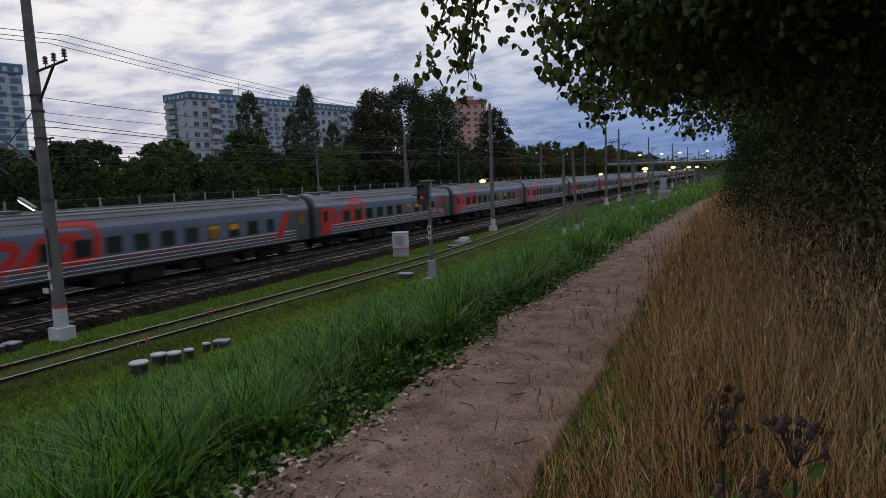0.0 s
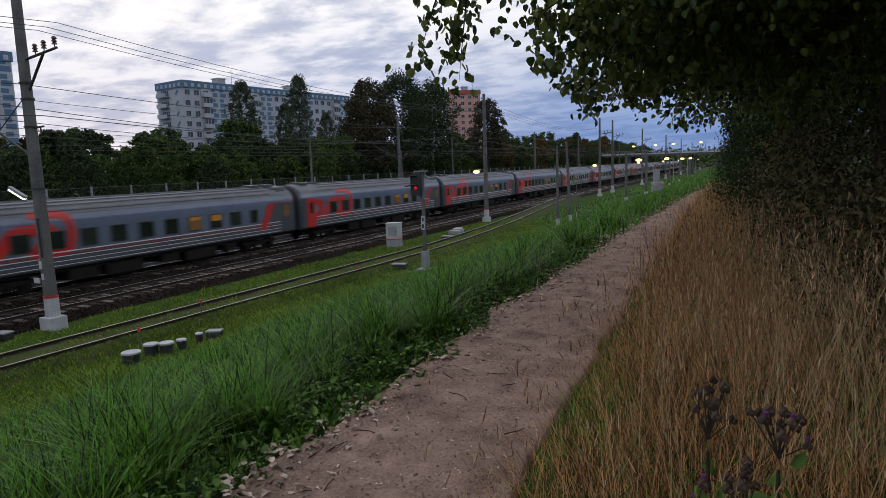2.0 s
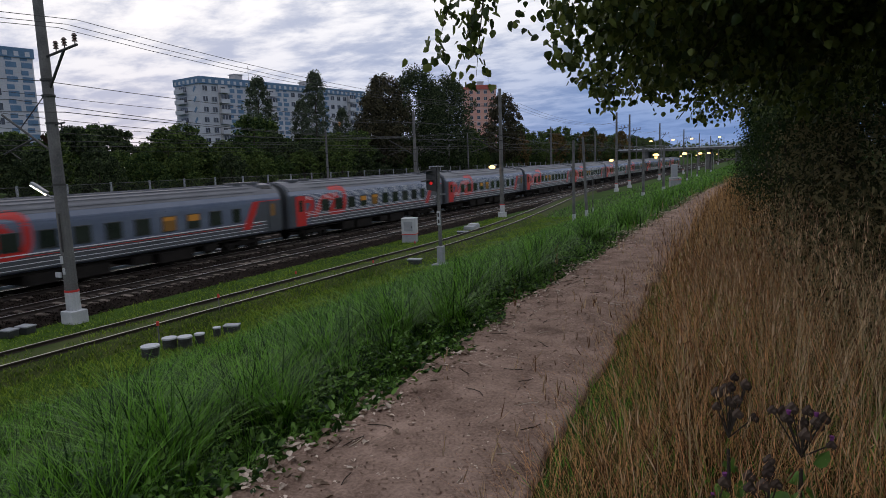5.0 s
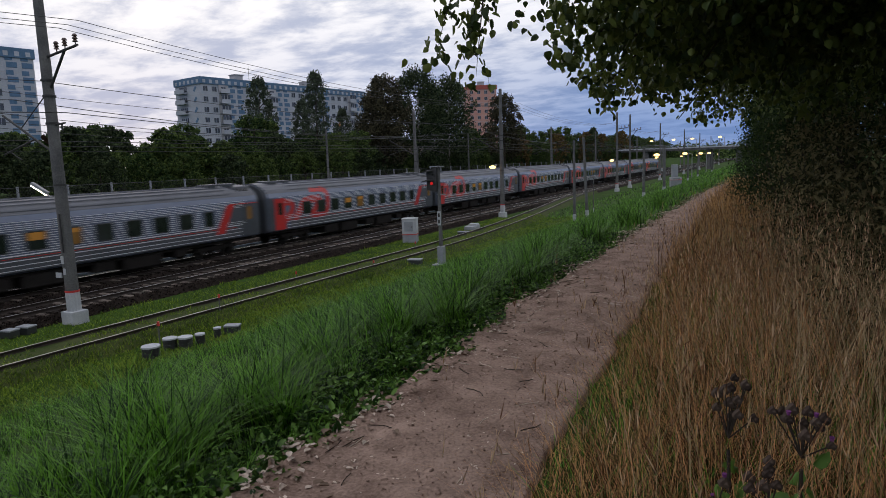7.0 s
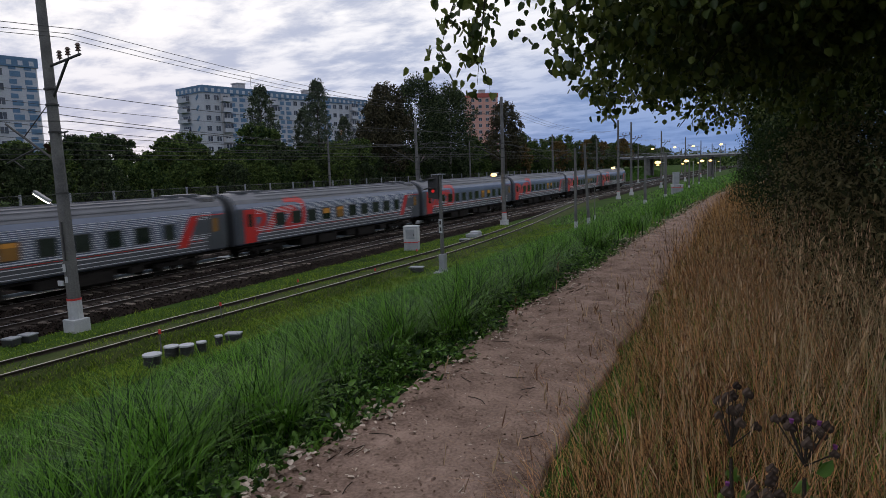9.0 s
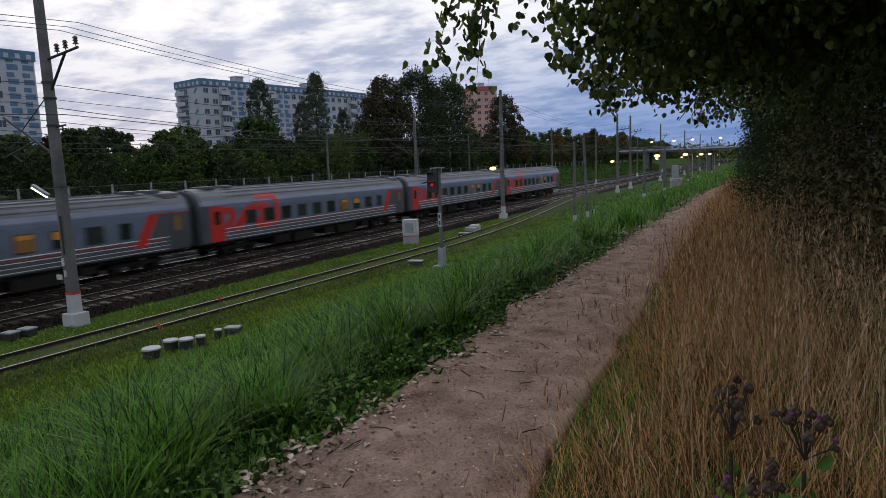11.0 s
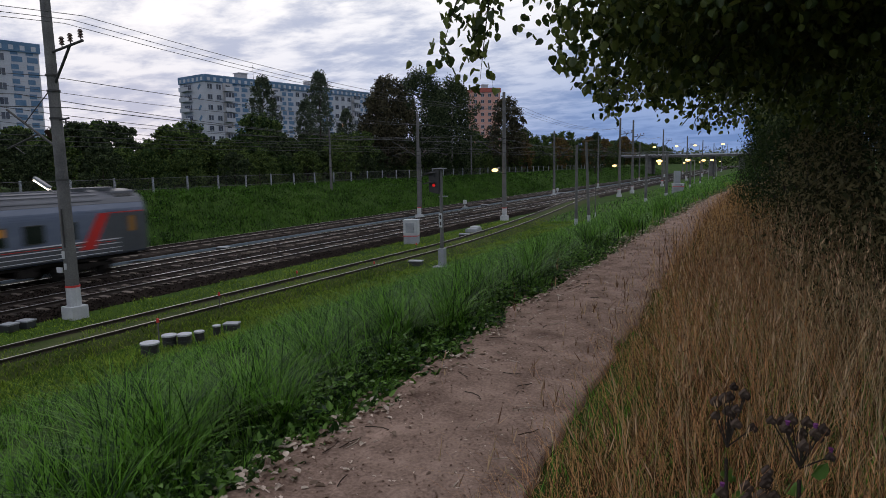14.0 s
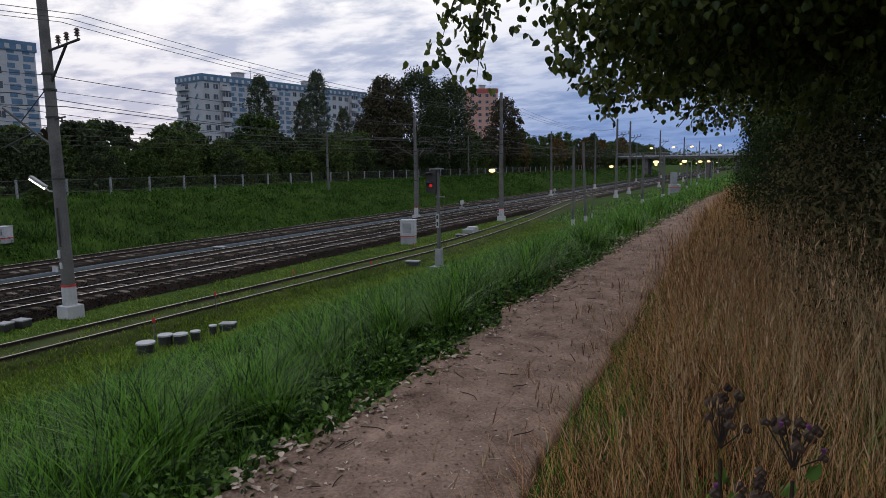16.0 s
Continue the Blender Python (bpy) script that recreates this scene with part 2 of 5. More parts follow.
def make_ground():
    xs = cuts((-3000, -400, 650), (-400, -60, 42), (-60, -40, 1.0), (-40, -17, 1.6), (-17, -4, 0.65), (-4, 0.2, 0.14), (0.2, 6, 0.5), (6, 60, 9), (60, 3000, 490))
    ys = cuts((-300, -20, 40), (-20, 0, 2), (0, 14, 0.3), (14, 40, 0.8), (40, 120, 2.5), (120, 400, 14), (400, 3600, 400))
    v = [(x, y, land(x, y)) for y in ys for x in xs]
    n = len(xs)
    q = [(j * n + i, j * n + i + 1, (j + 1) * n + i + 1, (j + 1) * n + i) for j in range(len(ys) - 1) for i in range(n - 1)]
    tagged(new("ground", raw_mesh("ground", v, q, "ground", True)), "green turf over railway embankments and verge", "ground", kind="structure")


make_ground()


def strip(name, mat, edge, y0, y1, step, lift, label, cols=9):
    """A strip of earth or stone laid on the land between edge(y)'s two sides."""
    v, ys = [], list(np.arange(y0, y1 + step / 2, step))
    for y in ys:
        a, b = edge(y)
        for i in range(cols):
            x = a + (b - a) * i / (cols - 1)
            e = min(i, cols - 1 - i) / ((cols - 1) / 2)
            v.append((x, y, land(x, y) + (lift if e > 0 else -0.06) + 0.012 * noise.noise((x * 4, y * 4, 7))))
    q = [(j * cols + i, j * cols + i + 1, (j + 1) * cols + i + 1, (j + 1) * cols + i) for j in range(len(ys) - 1) for i in range(cols - 1)]
    return tagged(new(name, raw_mesh(name, v, q, mat, True)), label, name, kind="structure")


def path_edges(y):
    m, w = path_mid(y), 0.58 - 0.010 * max(0.0, min(y, 27) - 7) + 0.08 * noise.noise((0, y * 0.9, 1))
    return m - w - 0.12 * noise.noise((5, y * 2.1, 0)), m + w + 0.1 * noise.noise((9, y * 2.3, 0))


def path_lift(x, y):
    """Scuffs, footprints and lumps of the trodden earth."""
    return 0.034 + 0.016 * noise.noise((x * 2.6, y * 2.6, 7)) + 0.015 * noise.noise((x * 8, y * 8, 2)) + 0.010 * noise.noise((x * 19, y * 19, 4))


def make_path():
    ys = cuts((-6, 0.6, 0.4), (0.6, 9, 0.045), (9, 20, 0.12), (20, 70, 0.6))
    cols, v = 46, []
    for y in ys:
        a, b = path_edges(y)
        a, b = a - 0.20 * max(0.3, min(1.0, (13 - y) / 7)), b + 0.10
        for i in range(cols):
            x = a + (b - a) * i / (cols - 1)
            v.append((x, y, land(x, y) + (path_lift(x, y) if 0 < i < cols - 1 else -0.05)))
    q = [(j * cols + i, j * cols + i + 1, (j + 1) * cols + i + 1, (j + 1) * cols + i) for j in range(len(ys) - 1) for i in range(cols - 1)]
    tagged(new("footpath", raw_mesh("footpath", v, q, "dirt", True)), "trodden bare-earth footpath along the embankment top", "footpath", kind="structure")


make_path()

# ---- tracks ----
NEAR, MID, FAR, SIDING = -26.8, -31.2, -37.3, -20.05


def bed(name, x, half, mat, label):
    """A trapezoid of ballast under a straight track."""
    bm = bmesh.new()
    slab(bm, [(x - half - 0.6, -0.62), (x + half + 0.6, -0.62), (x + half, -0.2), (x - half, -0.2)], "y", -120, 700)
    ob = new(name, mesh_of(bm, mat, name))
    return tagged(ob, label, "track bed", kind="structure")


bed("track_bed", (NEAR + MID) / 2, 3.58, "ballast", "brown crushed-stone bed under the two running tracks")
bed("track_bed", FAR, 1.75, "ballast", "brown crushed-stone bed under the far track")
RAIL = [(-0.066, -0.18), (0.066, -0.18), (0.066, -0.165), (0.012, -0.15), (0.012, -0.045), (0.036, -0.03), (0.036, 0.0), (-0.036, 0.0), (-0.036, -0.03),
        (-0.012, -0.045), (-0.012, -0.15), (-0.066, -0.165)]


def siding_x(y):
    """The siding runs straight, then bends over to meet the near running track."""
    k = min(1.0, max(0.0, (y - 34) / 84))
    start = SIDING + 0.03 * (min(y, 38) - 12)
    return start + (NEAR - start) * k * k * (3 - 2 * k)


def swept(centre, y0, y1, step, dx):
    ys = list(np.arange(y0, y1 + step / 2, step))
    v, n = [], len(RAIL)
    for y in ys:
        v += [(centre(y) + dx + a, y, b) for a, b in RAIL]
    q = [(j * n + i, j * n + (i + 1) % n, (j + 1) * n + (i + 1) % n, (j + 1) * n + i) for j in range(len(ys) - 1) for i in range(n)]
    return v, q


def make_track(centre, y0, y1, step, label, top="railtop"):
    t = thing("railway_track", Matrix(), label, "track", "railway tracks", "structure")
    for dx in (-0.76, 0.76):
        v, q = swept(centre, y0, y1, step, dx)
        r = part("rail", raw_mesh("rail", v, q, "rail"), None, t)
        ys = list(np.arange(y0, y1 + step / 2, step))
        v = [(centre(y) + dx + a, y, 0.004) for y in ys for a in (-0.034, 0.034)]
        q = [(2 * j, 2 * j + 1, 2 * j + 3, 2 * j + 2) for j in range(len(ys) - 1)]
        part("running_surface", raw_mesh("running_surface", v, q, top), None, r, "worn rail top")
    return t


TRACKS = [make_track(lambda y: NEAR, -100, 600, 50, "near running track on concrete sleepers"),
          make_track(lambda y: MID, -100, 600, 50, "second running track on concrete sleepers"),
          make_track(lambda y: FAR, -100, 600, 50, "far track at the foot of the opposite bank", "railtop_dull"),
          make_track(siding_x, -40, 118, 3, "siding grown over with grass, bending into the near track", "railtop_dull")]
strip("siding_bed", "siding_soil", lambda y: (siding_x(y) - 1.5, siding_x(y) + 1.5), -40, 120, 2, 0.33, "sunken stony bed of the overgrown siding", 7)
TROUGH = bmesh.new()
slab(TROUGH, [(-35.05, -0.45), (-34.93, -0.45), (-34.93, -0.26), (-35.05, -0.26)], "y", -60, 240)
tagged(new("cable_trough", mesh_of(TROUGH, material("pale_blue_concrete", (0.10, 0.14, 0.18), (0.17, 0.21, 0.25), 0.9, scale=1.5, fine=12), "cable_trough")),
       "pale blue-grey cable trough between two tracks", "cable trough", kind="structure")
strip("cable_strip", "ballast_grey", lambda y: (-35.3, -33.9), -40, 200, 3, 0.08, "pale grey stony strip between two tracks", 5)


# ---- the passenger train ----
def profile(k=1.0):
    right = [(1.40, 1.02), (1.50, 1.10), (1.54, 1.30), (1.55, 2.0), (1.55, 3.05), (1.52, 3.35), (1.44, 3.62), (1.28, 3.86), (0.98, 4.07), (0.55, 4.24), (0.0, 4.31)]
    return [(a * k, b) for a, b in right] + [(-a * k, b) for a, b in right[-2::-1]]


def car_mesh(lo, hi, name, mat):
    bm = bmesh.new()
    slab(bm, profile(), "y", lo, hi)
    me = mesh_of(bm, mat, name)
    return me


def skin(ylist, zlist, name, mat, x=1.557, t=0.008, side=1):
    """A thin sheet on the car's side, from pairs of (y, z)."""
    bm = bmesh.new()
    slab(bm, list(zip(ylist, zlist)), "x", side * x, side * (x + t))
    return mesh_of(bm, mat, name)


def side_x(z):
    """How far the car's side stands from its middle at height z."""
    edge = profile()[:11]
    return float(np.interp(z, [b for _, b in edge], [a for a, _ in edge]))


def stroke(bm, pts, w, lift=0.010):
    """A band of width w along a rounded line of (y, z), laid on the curve of the car's side."""
    pts = [Vector(p) for p in pts]
    for _ in range(3):
        cut = [pts[0]]
        for a, b in zip(pts, pts[1:]):
            cut += [a * 0.75 + b * 0.25, a * 0.25 + b * 0.75]
        pts = cut + [pts[-1]]
    rows = []
    for i, p in enumerate(pts):
        d = (pts[min(i + 1, len(pts) - 1)] - pts[max(i - 1, 0)]).normalized()
        nrm = Vector((-d.y, d.x)) * w / 2
        ring = []
        for q in (p + nrm, p + nrm / 2, p, p - nrm / 2, p - nrm):
            ring.append((side_x(q.y) + lift, q.x, q.y))
        inner = [(x - 0.02, y, z) for x, y, z in ring[::-1]]
        rows.append([bm.verts.new(v) for v in ring + inner])
    n = 10
    for r, t in zip(rows, rows[1:]):
        for k in range(n):
            bm.faces.new((r[k], r[(k + 1) % n], t[(k + 1) % n], t[k]))
    bm.faces.new(rows[0]), bm.faces.new(rows[-1][::-1])
    bmesh.ops.recalc_face_normals(bm, faces=bm.faces[:])


def make_car(ribbed, last=False):
    """One sleeping car, its front end towards -y; the two sides alike."""
    look_of = "ribbed" if ribbed else "smooth"
    c = thing("passenger_car", Matrix(), f"silver-grey {look_of}-sided sleeping car with red emblem and slanted red stripe", "railway car", "cars of the train")
    part("body", car_mesh(-11.75, 11.75, "body", "car_side"), None, c)
    # roof: a lighter shell, 1 cm proud, with long ribs
    bm = bmesh.new()
    roof = [p for p in profile() if p[1] > 3.6]
    inner = [(a * 0.985, b - 0.03) for a, b in roof]
    slab(bm, [(a * 1.006, b + 0.012) for a, b in roof] + inner[::-1], "y", -11.77, 11.77)
    r = part("roof", bm, "car_roof", c, "pale grey ribbed roof")
    for a in (-1.1, -0.75, -0.4, 0.0, 0.4, 0.75, 1.1, 1.36):
        z = 4.335 - 0.235 * (abs(a) / 1.0) ** 2 if abs(a) < 1.2 else 3.79
        bm = bmesh.new()
        box(bm, (a, 0, z), (0.035, 19.0, 0.04))
        part("roof_rib", bm, "car_roof", r)
    for y, s in ((-10.2, 1), (10.3, 1), (9.0, 0.8), (-8.6, 0.7)):
        bm = bmesh.new()
        box(bm, (0.15, y, 4.33), (1.1 * s, 0.9 * s, 0.2))
        bevelled(bm, 0.04)
        part("roof_vent", bm, "car_dark", r, "dark roof ventilator")
    bm = bmesh.new()
    box(bm, (0, 10.9, 4.12), (2.1, 1.5, 0.22))
    bevelled(bm, 0.06)
    part("cooling_unit", bm, "car_roof", r)
    bm = bmesh.new()
    for k in (0, 1):
        box(bm, (1.16, 10.65 + 0.55 * k, 4.02), (0.03, 0.45, 0.2), ry=-38)
    part("grille", bm, "black", r, "black louvred grille")
    # dark lower band and pale lines
    for side in (1, -1):
        part("lower_panel", skin([-9.6, 9.9, 9.9, -9.6], [1.12, 1.12, 1.86, 1.86], "lower_panel", "car_dark", 1.551, 0.008, side), None, c, "slate-grey ribbed lower side")
        for z, m, h in ((1.84, "car_line", 0.05), (1.62, "car_line", 0.035), (1.40, "car_line", 0.03), (1.20, "car_line", 0.025), (1.73, "car_red", 0.025)):
            bm = bmesh.new()
            box(bm, (side * 1.564, 0.15 if m == "car_line" else -0.2, z), (0.016, 20.2, h))
            part("side_stripe", bm, m, c, "thin red line" if m == "car_red" else "thin pale line")
        rr = [3.12, 3.25] if not ribbed else [1.95, 2.06, 2.95, 3.04, 3.13, 3.22, 3.32]
        for z in rr:
            bm = bmesh.new()
            box(bm, (side * (1.552 if z < 3.15 else 1.538), 0, z), (0.03, 21.5, 0.022))
            part("side_rib", bm, "car_side" if not ribbed else "car_line", c)
        if ribbed:
            for z in (2.17, 2.28, 2.39, 2.50, 2.61, 2.72, 2.83):
                for y0 in [-8.6 + 1.71 * k for k in range(11)]:
                    bm = bmesh.new()
                    box(bm, (side * 1.552, y0 - 0.0, z), (0.026, 0.62, 0.022))
                    part("side_rib", bm, "car_line", c)
    # dark end with its slanted red stripe; red door and the emblem's strokes
    part("end_panel", skin([8.9, 11.74, 11.74, 9.7], [1.15, 1.15, 3.15, 3.15], "end_panel", "car_dark"), None, c, "slate-grey end panel")
    part("slanted_stripe", skin([8.1, 8.8, 9.75, 9.15], [1.45, 1.45, 3.18, 3.18], "slanted_stripe", "car_red", 1.566), None, c, "slanted red stripe")
    part("end_panel", skin([-11.74, -11.2, -11.2, -11.74], [1.12, 1.12, 3.3, 3.3], "end_panel", "car_dark"), None, c)
    part("vestibule_door", skin([-11.15, -10.1, -10.1, -11.15], [1.12, 1.12, 3.25, 3.25], "vestibule_door", "car_red", 1.558, 0.02), None, c, "red vestibule door")
    part("vestibule_door", skin([10.55, 11.4, 11.4, 10.55], [1.12, 1.12, 3.1, 3.1], "vestibule_door", "car_dark", 1.566, 0.02), None, c, "slate-grey vestibule door")
    for pts, w, lift, what in (([(-10.3, 2.96), (-9.55, 2.96), (-9.25, 2.78), (-9.3, 2.4), (-9.65, 2.05), (-10.1, 1.68)], 0.46, 0.010, "bent red emblem stroke"),
                               ([(-9.15, 1.66), (-8.55, 2.25), (-8.1, 2.85), (-7.6, 2.98), (-6.2, 3.0)], 0.56, 0.014, "slanted red emblem stroke"),
                               ([(-7.25, 1.75), (-6.85, 2.2), (-6.45, 2.65), (-6.05, 3.05)], 0.44, 0.018, "slanted red emblem stroke"),
                               ([(-7.2, 3.70), (-6.0, 3.70), (-5.35, 3.5), (-5.2, 2.9), (-5.25, 2.1), (-5.7, 1.84), (-7.2, 1.84)], 0.40, 0.022, "looped red emblem stroke")):
        bm = bmesh.new()
        stroke(bm, pts, w, lift)
        part("emblem_stroke", bm, "car_red", c, what)
    bm = bmesh.new()
    box(bm, (1.562, 10.5, 3.16), (0.03, 2.4, 0.05))
    part("side_stripe", bm, "car_red", c, "thin red line")
    # windows
    rnd = random.Random(5 + ribbed)
    ys = [-7.75, -6.05] + [-4.33 + 1.71 * k for k in range(8)]
    for i, y in enumerate(ys):
        wide = 0.96 if i < 9 else 0.7
        bm = bmesh.new()
        box(bm, (1.575, y, 2.43), (0.05, wide, 0.88))
        bevelled(bm, 0.022)
        f = part("window", bm, "frame_dark", c)
        bm = bmesh.new()
        box(bm, (1.600, y, 2.43), (0.012, wide - 0.1, 0.78))
        lit = rnd.random() + (0.22 if ribbed else 0.0)
        part("pane", bm, "pane_dim" if lit < 0.45 else "pane_dark", f)
        if lit < 0.5:
            bm = bmesh.new()
            box(bm, (1.609, y, 2.70 if lit < 0.3 else 2.62), (0.006, wide - 0.16, 0.2 if lit < 0.3 else 0.36))
            part("lit_upper_pane", bm, "pane_lit", f, "amber lamplit upper pane")
    for y, m in ((-10.62, "pane_dark"), (10.97, "pane_dim")):
        bm = bmesh.new()
        box(bm, (1.592, y, 2.55), (0.012, 0.42, 0.8))
        part("door_pane", bm, m, c)
    # ends, gangway, underframe
    for s in (-1, 1):
        bm = bmesh.new()
        slab(bm, [(-0.85, 1.2), (0.85, 1.2), (0.85, 3.4), (0.6, 3.62), (-0.6, 3.62), (-0.85, 3.4)], "y", s * 11.73, s * 12.22)
        part("gangway", bm, "gangway", c, "black rubber gangway bellows")
        bm = bmesh.new()
        slab(bm, [(a * 0.96, 1.0 + (b - 1.0) * 0.98) for a, b in profile()], "y", s * 11.74, s * 11.95)
        part("end_wall", bm, "car_dark", c, "slate-grey end wall")
        bm = bmesh.new()
        rod(bm, (0, s * 11.8, 1.02), (0, s * 12.27, 1.02), 0.13)
        part("coupler", bm, "under", c)
        for a in (-0.95, 0.95):
            bm = bmesh.new()
            rod(bm, (a, s * 11.9, 1.05), (a, s * 12.2, 1.05), 0.09)
            rod(bm, (a, s * 12.16, 1.05), (a, s * 12.2, 1.05), 0.22, n=12)
            part("buffer", bm, "under", c)
        b = part("bogie", _bogie_frame(s), None, c)
        for dy in (-1.2, 1.2):
            for a in (-0.79, 0.79):
                bm = bmesh.new()
                rod(bm, (a - 0.06, s * 8.5 + dy, 0.475), (a + 0.06, s * 8.5 + dy, 0.475), 0.475, n=20)
                part("wheel", bm, "under", b)
        bm = bmesh.new()
        for k in range(3):
            box(bm, (1.3, s * 11.3, 0.45 + 0.25 * k), (0.25, 0.6, 0.03))
        part("step", bm, "under", c)
    bm = bmesh.new()
    box(bm, (0, 0, 0.95), (2.5, 23.2, 0.2))
    part("underframe", bm, "under", c)
    for y, w, h in ((-4.6, 1.6, 0.55), (-2.2, 2.2, 0.6), (0.8, 1.2, 0.45), (3.1, 2.4, 0.6), (5.6, 0.9, 0.4)):
        bm = bmesh.new()
        box(bm, (0, y, 0.88 - h / 2), (2.7, w, h))
        bevelled(bm, 0.04)
        part("equipment_box", bm, "under", c, "grimy black underfloor box")
    if last:
        for a in (-1.05, 1.05):
            bm = bmesh.new()
            rod(bm, (a, 11.9, 1.75), (a, 11.99, 1.75), 0.09, n=12)
            part("tail_light", bm, "signal_red", c, "small red tail light")
    return c


def _bogie_frame(s):
    bm = bmesh.new()
    for a in (-1.02, 1.02):
        box(bm, (a, s * 8.5, 0.62), (0.16, 3.3, 0.2))
        for dy in (-1.2, 1.2):
            box(bm, (a, s * 8.5 + dy, 0.48), (0.24, 0.4, 0.34))
        rod(bm, (a, s * 8.5 - 0.4, 0.3), (a, s * 8.5 - 0.4, 0.75), 0.12)
        rod(bm, (a, s * 8.5 + 0.4, 0.3), (a, s * 8.5 + 0.4, 0.75), 0.12)
    box(bm, (0, s * 8.5, 0.6), (2.2, 0.5, 0.3))
    for dy in (-1.2, 1.2):
        rod(bm, (-1.0, s * 8.5 + dy, 0.475), (1.0, s * 8.5 + dy, 0.475), 0.08)
    return mesh_of(bm, "under", "bogie")


PITCH = 24.54
TRAIN_TIMES = [0.0, 0.1, 0.2] + [0.5 * i for i in range(1, 32)] + [15.8, 15.9, 16.0]
smooth_car, ribbed_car = make_car(False), make_car(True)
CARS = []
for k in range(15):
    src = ribbed_car if 6 <= k <= 10 else smooth_car
    used = any(src is c for c, _ in CARS)
    CARS.append((copy_thing(src, Matrix()) if used else src, k))


TRAIN_AT = [(0, 0.2), (1, 24.9), (2, 50.2), (4, 101.3), (7, 178.3), (8, 204.3), (9, 230.4), (11.5, 295.1), (12.5, 320.5), (13.5, 346.0), (16, 410.0)]


def train_y(t):
    """Where the gap behind the first car stands at t seconds."""
    return 39.3 - float(np.interp(t, *zip(*TRAIN_AT)))


def motions():
    for c, k in CARS:
        walk(c, [(t, pose(MID, train_y(t) + PITCH * (k - 0.5), 0.0)) for t in TRAIN_TIMES])


# ---- masts, lamps and signals along the line ----
def taper(bm, p, q, r0, r1, n=14):
    rod(bm, p, q, r0, r1, n)


def make_mast(x, y, h, arm=0, bracket=0, lamp="", footing=True, r=0.24, lean=0.0, label=""):
    """A round concrete mast on a painted footing. arm: the side (-1, 1) over which it holds the overhead line; bracket: the side of its feeder crossarm."""
    z0 = land(x, y)
    t = thing("overhead_line_mast", pose(x, y, z0, 0, lean), label or "grey concrete overhead-line mast with white foot and red ring", "mast", "overhead-line masts")
    bm = bmesh.new()
    taper(bm, (0, 0, 0), (0, 0, h), r, r * 0.62)
    part("shaft", bm, "concrete", t, smooth=False)
    if footing:
        bm = bmesh.new()
        box(bm, (0, 0, 0.20), (0.70, 0.70, 0.62))
        bevelled(bm, 0.04)
        part("footing", bm, "white", t, "white-painted concrete block")
        bm = bmesh.new()
        taper(bm, (0, 0, 0.5), (0, 0, 1.25), r + 0.012, r + 0.006)
        part("painted_band", bm, "white", t, "white-painted band")
        bm = bmesh.new()
        taper(bm, (0, 0, 1.25), (0, 0, 1.33), r + 0.016, r + 0.014)
        part("ring", bm, "red", t, "red ring")
    for z in (h * 0.37, h * 0.53, h * 0.60, h * 0.64):
        bm = bmesh.new()
        taper(bm, (0, 0, z), (0, 0, z + 0.07), r * 0.93, r * 0.93)
        part("clamp", bm, "black", t, "dark steel clamp")
    if arm:
        a = part("cantilever", bmesh_arm(arm, h), "black", t, "slanted steel cantilever")
        bm = bmesh.new()
        for k in range(5):
            taper(bm, (arm * (0.4 + 0.07 * k), 0, 7.1 + 0.055 * k), (arm * (0.43 + 0.07 * k), 0, 7.12 + 0.055 * k), 0.09, 0.05)
        part("insulator", bm, "insulator", a)
    if bracket:
        bm = bmesh.new()
        rod(bm, (0, 0, 10.2), (bracket * 1.95, 0, 10.45), 0.05)
        rod(bm, (bracket * 0.08, 0, 9.0), (bracket * 1.2, 0, 10.35), 0.05)
        b = part("crossarm", bm, "black", t, "dark braced steel crossarm")
        for k in (0.75, 1.25, 1.85):
            bm = bmesh.new()
            z = 10.2 + 0.128 * k
            rod(bm, (bracket * k, 0, z), (bracket * k, 0, z + 0.42), 0.02)
            for j in range(3):
                taper(bm, (bracket * k, 0, z + 0.14 + 0.1 * j), (bracket * k, 0, z + 0.22 + 0.1 * j), 0.1, 0.05)
            part("insulator", bm, "insulator", b)
        bm = bmesh.new()
        rod(bm, (0, 0, 7.7), (bracket * 0.75, 0, 7.75), 0.035)
        rod(bm, (bracket * 0.55, 0, 7.74), (bracket * 0.55, 0, 7.45), 0.03)
        part("bracket", bm, "black", t)
    if lamp:
        bm = bmesh.new()
        z = 4.95 if lamp == "white" else 4.9
        tip = (-0.65, -0.33, z + 0.35) if lamp == "white" else (-0.6, -0.8, z + 0.32)
        rod(bm, (0, 0, z), (-0.3, -0.2, z + 0.03), 0.03)
        rod(bm, (-0.3, -0.2, z + 0.03), tip, 0.03)
        part("lamp_arm", bm, "steel", t)
        bm = bmesh.new()
        if lamp == "white":
            box(bm, (-0.70, -0.35, z + 0.40), (0.70, 0.20, 0.10), rz=27, ry=36)
            q = part("lamp_housing", bm, "steel", t)
            bm = bmesh.new()
            box(bm, (-0.72, -0.36, z + 0.335), (0.66, 0.16, 0.07), rz=27, ry=36)
            part("tube", bm, "lamp_white", q, "glowing white lamp tube")
        else:
            box(bm, (-0.55, -0.75, z + 0.36), (0.65, 0.34, 0.14), rz=48, ry=-18)
            bevelled(bm, 0.04)
            q = part("lamp_housing", bm, "steel", t)
            bm = bmesh.new()
            bmesh.ops.create_icosphere(bm, subdivisions=2, radius=0.30, matrix=pose(-0.66, -0.88, z + 0.24) @ Matrix.Diagonal((1.15, 1, 0.6, 1)))
            part("lens", bm, "lamp_warm", q, "glowing amber lamp glass", True)
    return t


